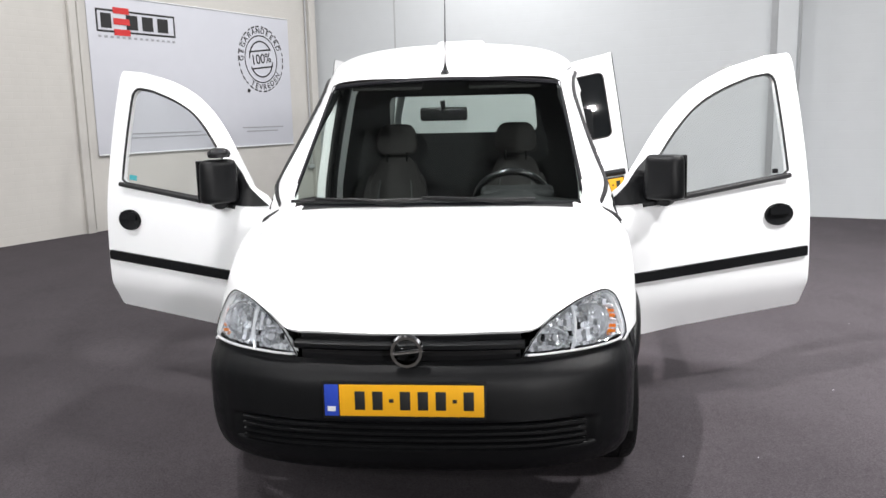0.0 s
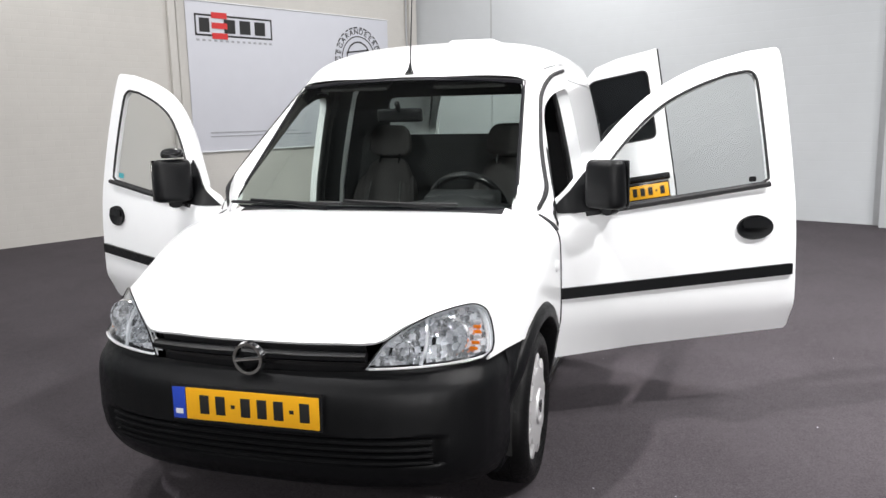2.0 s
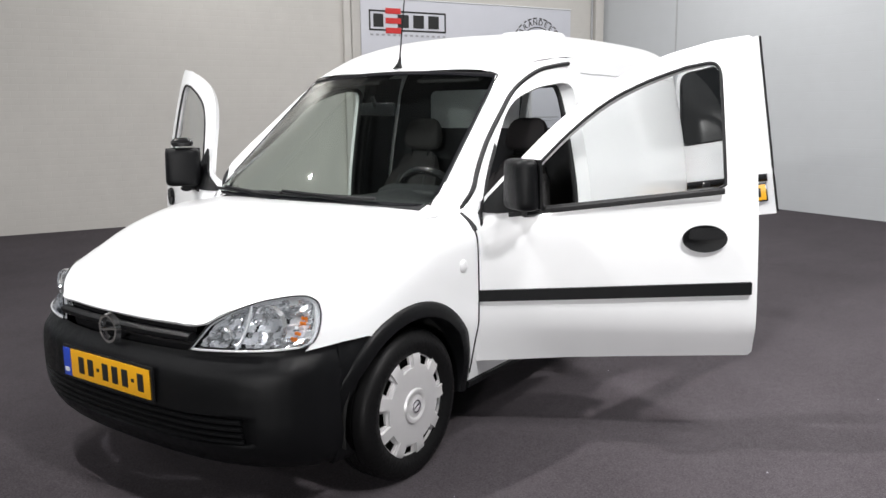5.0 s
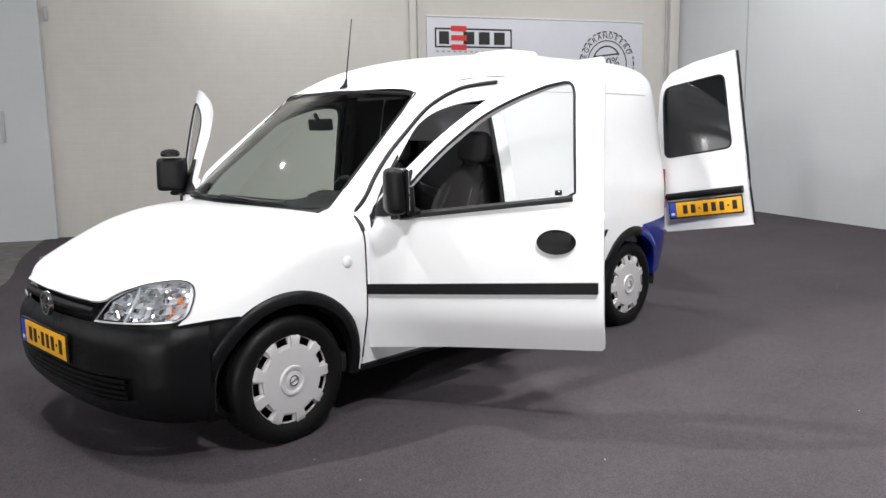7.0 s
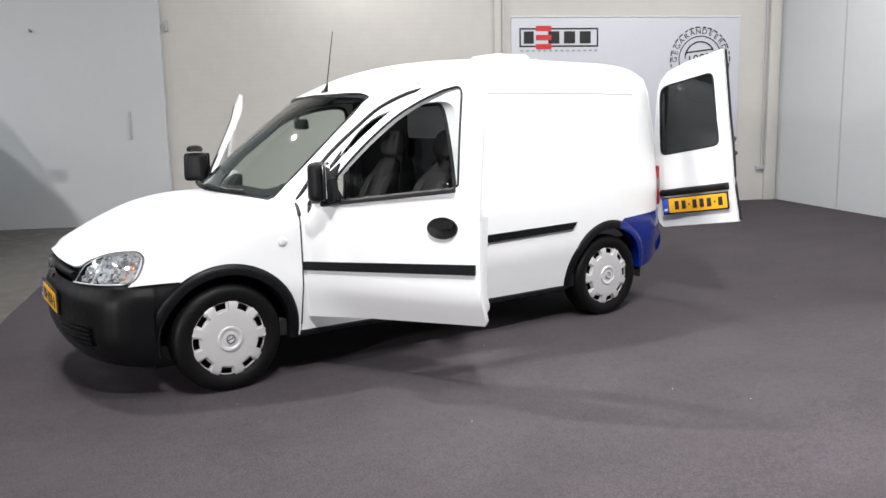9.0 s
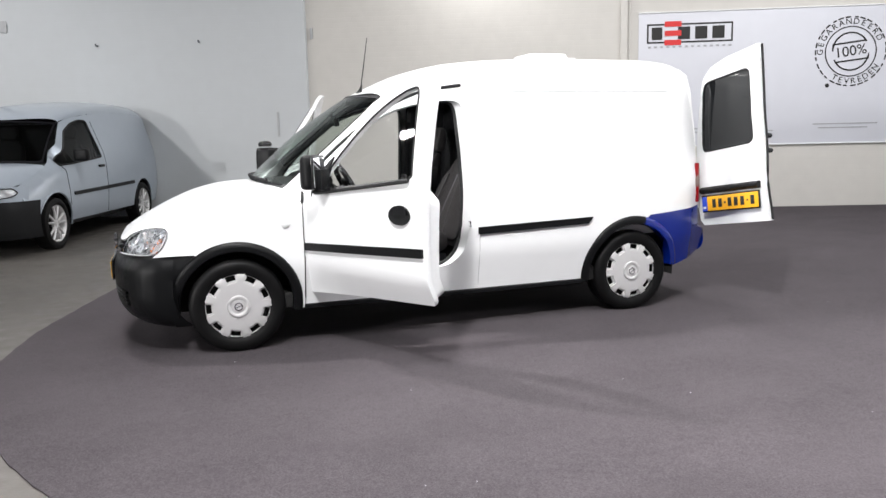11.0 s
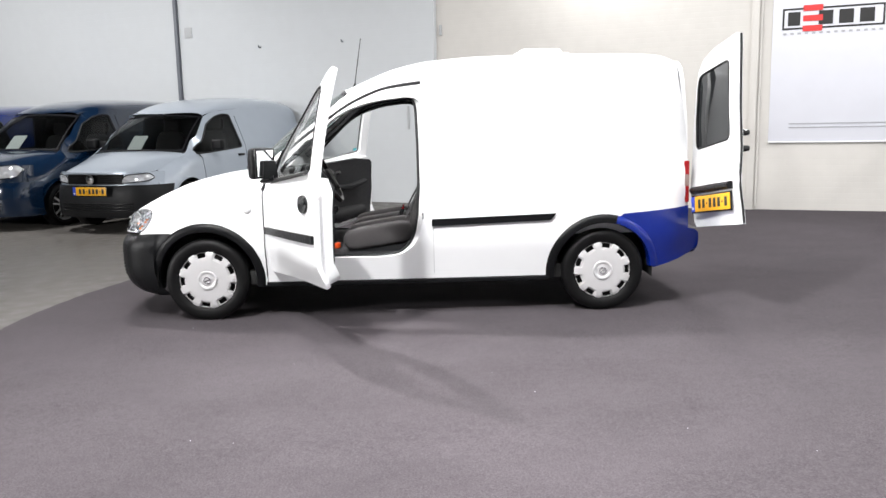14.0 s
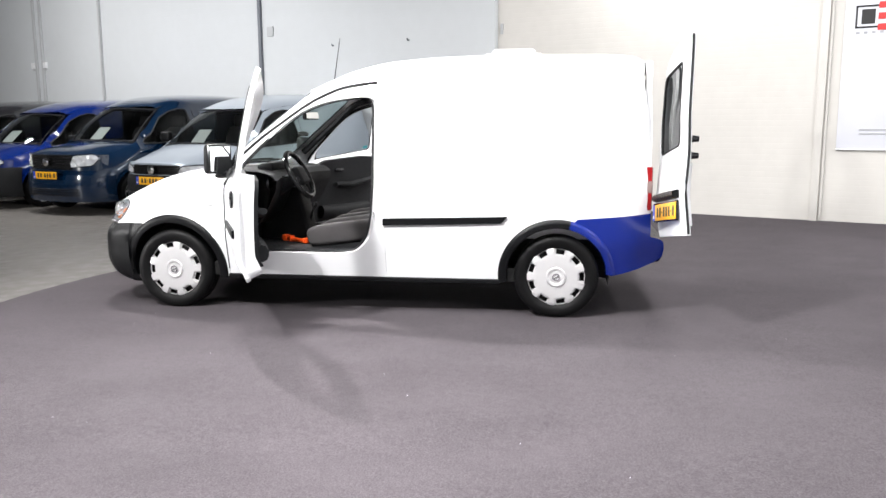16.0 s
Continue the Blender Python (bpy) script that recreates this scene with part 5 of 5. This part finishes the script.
part("logo_shape", moved(flat(0.15, 0.175, -0.46, 0), F), ink_black, logo)
for x in (-0.08, 0.16, 0.40):
    part("logo_shape", moved(flat(0.17, 0.175, x, 0), F @ pose(0, 0, 0.001)), ink_black, logo)
for y in (-0.13, 0.0, 0.13):
    part("logo_bar", moved(flat(0.235, 0.075, -0.235, y), F @ pose(0, 0, 0.002)), ink_red, logo, "red bar")
for i in range(14):
    part("caption_bar", moved(flat(0.042, 0.026, -0.565 + i * 0.087, -0.19), F), ink_grey, logo)
for s0, s1, z in ((4.02, 2.62, 1.225), (1.80, 0.92, 1.255), (4.02, 2.35, 1.175), (1.72, 1.05, 1.20)):
    part("text_bar", moved(flat(s0 - s1, 0.016), on_wall((s0 + s1) / 2, z, 0.0215)), ink_grey, banner)

# the round stamp
S = on_wall(1.33, 2.26, 0.0225) @ pose(0, 0, 0, 0, 0, 8)
stamp = part("stamp_disc", moved(lathe([(0.335, -0.0008), (0.335, 0.0008), (0.350, 0.0008), (0.350, -0.0008)], 64, True), S @ pose(0, 0, 0, 0, -90, 0)), ink_black, banner, "round black ink stamp")
for i in range(30):
    a0, a1 = 360 / 30 * i, 360 / 30 * i + (9 if i % 3 else 6)
    part("rim_dash", moved(stroke(arc(0, 0, 0.475, a0, a1, 4), 0.020), S), ink_black, stamp)
for word, start, stop, size in (("GEGARANDEERD", 172, 18, 0.115), ("TEVREDEN", 232, 318, 0.115)):
    n = len(word)
    for i, ch in enumerate(word):
        a = start + (stop - start) * i / (n - 1)
        top = start > stop
        m = S @ pose(0.412 * math.cos(radians(a)), 0.412 * math.sin(radians(a)), 0, 0, 0, a - 90 if top else a + 90)
        part("stamp_letter", moved(letters(ch, size), m), ink_black, stamp)
part("stamp_letters", moved(letters("100%", 0.20), S), ink_black, stamp)
part("half_ring", moved(stroke(arc(0, 0, 0.24, 20, 175, 16) + [(-0.23, 0.11), (0.22, 0.10)], 0.022), S @ pose(0, 0.02, 0)), ink_black, stamp)
part("half_ring", moved(stroke(arc(0, 0, 0.24, 195, 350, 16) + [(0.23, -0.11), (-0.22, -0.10)], 0.022), S @ pose(0, -0.02, 0)), ink_black, stamp)
part("ink_blot", moved(lathe([(0.0, 0.001), (0.028, 0.001), (0.03, 0.0)], 14), S @ pose(-0.36, -0.42, 0, 0, -90, 0)), ink_black, stamp)


# ---- parked vans ----
parked_wheel = part("wheel", lathe([(0.02, 0.0), (0.06, 0.02), (0.06, -0.1), (0.02, -0.12)], 20), under_metal)
tyre_profile = [(0.205, -0.075), (0.225, -0.088), (0.250, -0.090), (0.279, -0.075), (0.287, -0.05), (0.2875, 0.0), (0.287, 0.05), (0.279, 0.075), (0.250, 0.090), (0.225, 0.088), (0.205, 0.075)]
part("tyre", lathe(tyre_profile + [(0.195, 0.06), (0.195, -0.06)], 40, True), tyre_rubber, parked_wheel, "black rubber tyre")
alloy = part("rim", lathe([(0.17, 0.0), (0.182, 0.03), (0.190, 0.062), (0.204, 0.075), (0.212, 0.068), (0.213, 0.05)], 40), silver_cap, parked_wheel, "silver alloy rim with paired spokes")
part("rim_back", lathe([(0.0, 0.0), (0.19, 0.0)], 24), under_metal, alloy)
part("rim_hub", lathe([(0.0, 0.062), (0.03, 0.062), (0.05, 0.054), (0.055, 0.03)], 20), silver_cap, alloy)
for i in range(5):
    for side in (-1, 1):
        a = radians(72 * i + 14 * side)
        b = radians(72 * i + 9 * side)
        part("spoke", tube([(0.052, 0.045 * math.cos(b), 0.045 * math.sin(b)), (0.060, 0.12 * math.cos(a), 0.12 * math.sin(a)), (0.056, 0.192 * math.cos(a), 0.192 * math.sin(a))], [0.017, 0.013, 0.015], 8), silver_cap, alloy)


class HighVan(Shape):
    """A blunter van with a higher bonnet line."""
    width = staticmethod(curve((0.35, 0.80), (0.6, 0.86), (1.0, 0.885), (1.8, 0.895), (3.0, 0.895), (3.9, 0.87), (4.2, 0.84)))
    section = staticmethod(curve((0.20, 0.94), (0.40, 0.985), (0.62, 1.0), (0.90, 0.99), (1.05, 0.97), (1.2, 0.925), (1.4, 0.86), (1.6, 0.80), (1.75, 0.73)))
    roof = staticmethod(curve((1.40, 1.490), (1.50, 1.535), (1.60, 1.580), (1.8, 1.645), (2.1, 1.715), (2.6, 1.77), (3.2, 1.79), (3.7, 1.78), (4.02, 1.755), (4.13, 1.72), (4.19, 1.67)))
    drop = staticmethod(curve((1.4, 0.04), (1.6, 0.088), (1.8, 0.11), (2.2, 0.14), (2.6, 0.17), (4.19, 0.17)))
    hood = staticmethod(curve((0.04, 0.70), (0.10, 0.76), (0.2, 0.815), (0.45, 0.900), (0.7, 0.980), (0.85, 1.015), (1.0, 1.035)))
    hood_edge = staticmethod(curve((0.30, 0.66), (0.5, 0.70), (0.75, 0.735), (1.0, 0.755)))
    nose = staticmethod(curve((0.0, 0.03), (0.3, 0.045), (0.5, 0.09), (0.65, 0.17), (0.75, 0.28), (0.80, 0.38), (0.86, 0.52)))
    crown, screen_y, screen_z, screen_slope = 0.06, 0.99, 1.01, 1.38
    bottom_y, bottom_z, top_y, top_z, top_x, window_top = 0.85, 1.025, 1.49, 1.515, 0.60, 1.50

    def screen(self, u, v):
        bx, by, bz = 0.70 * u, self.bottom_y + 0.14 * u * u, self.bottom_z - 0.012 * u * u
        tx, ty, tz = self.top_x * u, self.top_y + 0.10 * u * u, self.top_z - 0.035 * u * u
        k = 0.03 * 4 * v * (1 - v)
        return bx + (tx - bx) * v, by + (ty - by) * v - k * 0.6, bz + (tz - bz) * v + k * 0.75


class TallVan(HighVan):
    """Taller and more upright, with a deep flat nose."""
    roof = staticmethod(curve((1.40, 1.555), (1.50, 1.61), (1.60, 1.665), (1.8, 1.73), (2.1, 1.785), (2.6, 1.82), (3.2, 1.83), (3.7, 1.825), (4.02, 1.81), (4.13, 1.785), (4.19, 1.74)))
    hood = staticmethod(curve((0.04, 0.82), (0.10, 0.89), (0.2, 0.935), (0.45, 0.995), (0.7, 1.045), (0.85, 1.07), (1.0, 1.085)))
    screen_z = 1.07
    bottom_y, bottom_z, top_y, top_z, top_x, window_top = 0.86, 1.08, 1.48, 1.59, 0.62, 1.56


paper = shader("white_paper", (0.82, 0.83, 0.82), 0.8)


def parked_van(k, m, paint, bumper_mat, label, lamp_low, lamp_high, bumper_top):
    v = thing("parked_van", label, "van", m, "vans parked along the wall")

    def side(sx, out=0.0):
        return lambda y, z: (sx * (k.side(y, z) + out), y, z)
    ax_f, ax_r, hub, big = 0.87, 3.50, 0.305, 1.06
    he = lambda y: k.hood_z(k.hood_edge(y), y)
    y0 = 0.40
    ys = [1.20 - 0.1 * i for i in range(8)]
    wb, wt = k.screen(1, 0), k.screen(1, 1)
    line = [(0.37, 0.40), (0.47, 0.30)] + arc(ax_f, hub, 0.365, 180, 0, 22) + arc(ax_r, hub, 0.365, 180, 0, 22)
    line += [(4.11, 0.30), (4.19, 0.60), (4.20, 1.0), (4.17, 1.35), (4.14, k.roof(4.14) - k.drop(4.14))]
    line += [(y, k.roof(y) - k.drop(y)) for y in (3.95, 3.6, 3.2, 2.8, 2.4, 2.1, 1.9, 1.74)] + [(wt[1] + 0.02, wt[2]), (wb[1], wb[2] - 0.01)] + [(y, he(y)) for y in ys if y0 < y < wb[1] - 0.03] + [(0.36, lamp_high - 0.01), (0.345, bumper_top)]
    wy, wz, zt = wb[1], wb[2], k.window_top
    door_win = [(wy + 0.13, wz - 0.045), (2.17, wz + 0.02), (2.06, zt), (1.92, zt + 0.01), (1.76, zt - 0.03), (1.55, zt - 0.13), (wy + 0.17, wz + 0.02)]
    door_win = rounded(door_win, [0.02, 0.03, 0.04, 0.03, 0.02, 0.02, 0.02])
    for sx in (1, -1):
        body = part("side_panel", panel(line, side(sx), 0.10, 0.015, holes=[door_win], flip=sx < 0, edge=0.05), paint, v)
        part("window_pane", panel(door_win, side(sx, -0.008), 0.15, 0.0, flip=sx < 0), parked_glass, v)
        seal = [side(sx, 0.002)(*p) for p in resample(door_win, 0.06)]
        part("window_seal", tube(seal + seal[:1], 0.012, 5), rubber, v)
        for shut in ([(1.24, 0.30), (1.20, 0.7), (1.16, wz - 0.04)], [(2.26, 0.32), (2.28, wz), (2.20, zt)]):
            part("shut_line", tube([side(sx, 0.0005)(*p) for p in resample(shut, 0.08, False)], 0.004, 4), gloss_black, v)
        strip = rounded([(1.30, 0.60), (3.14, 0.62), (3.14, 0.665), (1.30, 0.645)], 0.01)
        part("rub_strip", panel(strip, side(sx, 0.014), 0.12, 0.015, flip=sx < 0), black_plastic, v)
        part("door_handle", moved(box(0.03, 0.15, 0.035, bevel=0.012), pose(sx * (k.side(2.12, 0.92) + 0.008), 2.12, 0.92)), black_plastic, v)
        mir = part("mirror", moved(box(0.18, 0.10, 0.15, bevel=0.035, segs=3), pose(sx * (k.side(1.45, wz) + 0.10), 1.42, wz + 0.07)), black_plastic, v)
        part("mirror_pane", moved(box(0.14, 0.004, 0.11), pose(sx * (k.side(1.45, wz) + 0.10), 1.473, wz + 0.07)), mirror_glass, mir)
        for cy in (ax_f, ax_r):
            well = ([(sx * 0.5, cy, hub)] + [(sx * 0.5, *p) for p in arc(cy, hub, 0.37, 190, -10, 20)], [(0, i + 1, i + 2) for i in range(20)])
            ring = sheet(lambda a, b: (sx * (0.5 + 0.33 * b), cy + 0.37 * math.cos(math.pi * (1.05 - 1.1 * a)), hub + 0.37 * math.sin(math.pi * (1.05 - 1.1 * a))), 18, 1)
            part("wheel_well", join(well, ring), under_metal, v)
            w = copy_thing(parked_wheel, pose(sx * 0.79, cy, hub, 0, 0, 0 if sx > 0 else 180) @ pose(0, 0, 0, 17 * cy) @ Matrix.Scale(big, 4))
            w.parent = v
        lip = [(sx * (k.side(max(y, 0.42), z) + 0.004), y, z) for y, z in arc(ax_f, hub, 0.368, 172, -8, 20)]
        part("arch_lip", tube(lip, 0.012, 6), paint, v)

    def roof_f(a, b):
        q = 1 - abs(2 * a - 1)
        ya = 1.58 + (4.15 - 1.58) * b
        x, z = k.roof_point(ya, q)
        y = ya - 0.10 * (1 - (x / 0.62) ** 2) * max(0, 1 - b * 3) ** 2
        x2, z = k.roof_point(y, q)
        return (x if a < 0.5 else -x), y, z
    part("roof", sheet(roof_f, 24, 30), paint, v, fix=False)
    edge = [(k.hood_edge(y), y) for y in (0.40, 0.55, 0.7, 0.82, 0.92)]
    hl = [(0.0, 0.075), (0.3, 0.085), (0.5, 0.125), (0.60, 0.20), (0.66, 0.30)] + edge + [(0.70, wb[1] - 0.03), (0.5, wb[1] - 0.065), (0.25, wb[1] - 0.11), (0.0, wb[1] - 0.13)]
    part("bonnet", panel(mirrored(hl), lambda x, y: (x, y, k.hood_z(x, y)), 0.10, 0.012, edge=0.06), paint, v)

    def nose_f(low, high, x0, x1, out):
        def f(a, b):
            x = x0 + (x1 - x0) * a
            z = low + (high - low) * b
            return x, k.nose(abs(x)) + 0.03 - out + 0.18 * max(0, z - 0.6) * abs(x), z
        return f
    part("nose_panel", sheet(nose_f(bumper_top - 0.02, he(0.35), -0.80, 0.80, 0.0), 30, 6), paint, v)
    for i in range(5):
        z = bumper_top + 0.03 + (lamp_high - bumper_top - 0.05) * i / 4
        part("grille_bar", tube([nose_f(z, z, -0.42, 0.42, 0.02)(t / 14, 0) for t in range(15)], 0.012, 6), gloss_black, v)
    part("grille", sheet(nose_f(bumper_top + 0.01, lamp_high - 0.01, -0.43, 0.43, 0.008), 16, 3), gloss_black, v)
    part("badge", moved(lathe([(0.0, 0.012), (0.05, 0.01), (0.062, 0.0)], 20), Matrix.Translation((0, -0.012, (bumper_top + lamp_high) / 2)) @ pose(0, 0, 0, 0, 0, -90)), chrome, v)

    def bump_f(a, b):
        x = -0.85 + 1.70 * a
        z = 0.20 + (bumper_top - 0.20) * b
        lip = 0.035 * math.sin(math.pi * clamp(b * 1.05)) ** 0.5
        return x * 1.03, k.nose(abs(x)) - lip + 0.03, z
    part("front_bumper", sheet(bump_f, 40, 12), bumper_mat, v)
    for z in (0.30, 0.34, 0.38):
        part("intake_bar", tube([(x, k.nose(abs(x)) - 0.012, z) for x in np.linspace(-0.55, 0.55, 15)], 0.012, 6), gloss_black, v)
    for sx in (1, -1):
        poly = rounded([(0.38, lamp_low), (0.70, lamp_low + 0.03), (0.755, lamp_high - 0.06), (0.71, lamp_high), (0.46, lamp_high - 0.025)], [0.015, 0.03, 0.03, 0.03, 0.03])
        f = lambda x, z, o=0.0: (sx * x, k.nose(abs(x)) + 0.018 - o + 0.18 * max(0, z - 0.6) * abs(x), z)
        la = part("headlamp", panel(poly, lambda x, z: f(x, z, 0.010), 0.05, 0.0, flip=sx < 0), lens_glass, v, "clear headlamp")
        part("reflector", panel(poly, lambda x, z: (sx * x, f(x, z)[1] - 0.002 + 0.012 * math.sin(x * 42 + 1) * math.cos(z * 50 + x * 12), z), 0.012, 0.0, flip=sx < 0), lit_facet, la, sharp=8)
        rim_pts = [f(x, z, 0.011) for x, z in resample(poly, 0.04)]
        part("lamp_rim", tube(rim_pts + rim_pts[:1], 0.006, 5), gloss_black, la)
    part("windscreen", panel(rounded([(-0.975, 0.03), (0.975, 0.03), (0.97, 0.955), (-0.97, 0.955)], 0.06), k.screen, 0.2, 0.0), parked_glass, v, "windscreen")
    part("windscreen_border", panel(rounded([(-1.0, 0), (1.0, 0), (1.0, 1.0), (-1.0, 1.0)], 0.03), k.screen, 0.2, 0.008, holes=[rounded([(-0.975, 0.03), (0.975, 0.03), (0.97, 0.955), (-0.97, 0.955)], 0.06)], edge=0.1), frit_black, v)
    part("dashboard", box(1.40, 0.60, 0.22, (0, wy + 0.28, wz - 0.13), 0.05), dark_trim, v)
    part("bulkhead", box(1.50, 0.03, 1.20, (0, 2.42, 1.0), 0.01, taper=(0.84, 1)), dark_trim, v)
    part("cabin_floor", box(1.50, 1.3, 0.05, (0, 1.85, 0.45)), dark_trim, v)
    part("headliner", box(1.10, 0.85, 0.02, (0, 2.05, wt[2] + 0.0)), dark_trim, v)
    for sx in (1, -1):
        seat = part("seat", moved(pillow(0.46, 0.16, 0.66), pose(sx * 0.38, 2.15, 0.95, -14)), seat_cloth, v)
        part("head_restraint", moved(pillow(0.26, 0.10, 0.18), pose(sx * 0.38, 2.26, 1.37, -8)), seat_cloth, seat)
    part("rear_panel", panel([(-0.78, 0.35), (0.78, 0.35), (0.74, 1.0), (0.62, 1.6), (0.45, 1.72), (-0.45, 1.72), (-0.62, 1.6), (-0.74, 1.0)], lambda x, z: (x, 4.17 - 0.05 * clamp((z - 1.3) * 2), z), 0.3, 0.02, flip=True), paint, v)
    part("underbody", box(1.40, 3.5, 0.08, (0, 2.15, 0.27)), under_metal, v)
    number_plate(v, lambda g: g, (0, -0.030, bumper_top - 0.07), 0)
    foot = Vector(k.screen(-0.05, 0.05))
    sheet_m = m @ pose(foot.x, foot.y + 0.03, foot.z - 0.015, -52, 0, 10)
    card = thing("paper_sheet", "white paper price sheet leaning behind the windscreen", "paper", sheet_m, "price sheets in the parked vans")
    part("paper", box(0.21, 0.002, 0.30, (0, 0, 0.15)), paper, card)
    return v


silver_paint = worn(shader("silver_metallic_paint", (0.40, 0.45, 0.51), 0.3, metal=0.35, coat=0.6), 0.8, 0.03, 0.0)
teal_paint = worn(shader("dark_blue_metallic_paint", (0.0008, 0.011, 0.034), 0.14, metal=0.0, coat=0.8), 0.8, 0.05, 0.0)
royal_paint = worn(shader("royal_blue_paint", (0.001, 0.012, 0.105), 0.14, metal=0.0, coat=0.8), 0.8, 0.05, 0.0)
black_paint = worn(shader("black_car_paint", (0.010, 0.010, 0.012), 0.25, coat=0.8), 0.8, 0.05, 0.0)
grey_plastic = worn(shader("dark_grey_bumper", (0.008, 0.0085, 0.0095), 0.5, spec=0.25), 4.0, 0.1, 0.08)


def bay(i):
    f = Vector((math.cos(radians(-19.5)), math.sin(radians(-19.5)), 0))
    nose = Vector((-4.06, -1.94, 0)) + Vector((-0.62, -1.97, 0)) * i
    z = floor_z(nose.x - 2, nose.y)
    return Matrix.Translation((nose.x, nose.y, z)) @ pose(0, 0, 0, 0, 0, math.degrees(math.atan2(f.x, -f.y)))


parked_van(HighVan(), bay(0), silver_paint, grey_plastic, "silver small delivery van parked nose outwards along the wall", 0.635, 0.765, 0.615)
parked_van(TallVan(), bay(1), teal_paint, teal_paint, "dark blue delivery van parked nose outwards along the wall", 0.70, 0.90, 0.66)
parked_van(HighVan(), bay(2), royal_paint, grey_plastic, "royal blue delivery van with a dark bumper, parked", 0.66, 0.80, 0.66)
parked_van(HighVan(), bay(3), black_paint, grey_plastic, "black delivery van parked with its nose outwards along the wall", 0.70, 0.88, 0.66)
for ob in [*parked_wheel.children_recursive, parked_wheel]:
    bpy.data.objects.remove(ob)


# ---- lint on the carpet ----
rnd = random.Random(21)
vs, fs = [], []
for _ in range(34):
    x, y = rnd.uniform(0.9, 5.2), rnd.uniform(0.2, 6.0)
    if math.hypot(x - 1.5, y - 4.0) > 4.2:
        continue
    a, l, w = rnd.uniform(0, math.pi), rnd.uniform(0.003, 0.007), rnd.uniform(0.0012, 0.003)
    g = moved(box(l, w, 0.002, (0, 0, 0.001)), pose(x, y, floor_z(x, y) + 0.008, 0, 0, math.degrees(a)))
    b = len(vs)
    vs += g[0]
    fs += [tuple(i + b for i in q) for q in g[1]]
tagged(part("lint", (vs, fs), ink_grey, None, fix=False), "tiny white lint specks scattered over the dark carpet", "lint", kind="stuff")
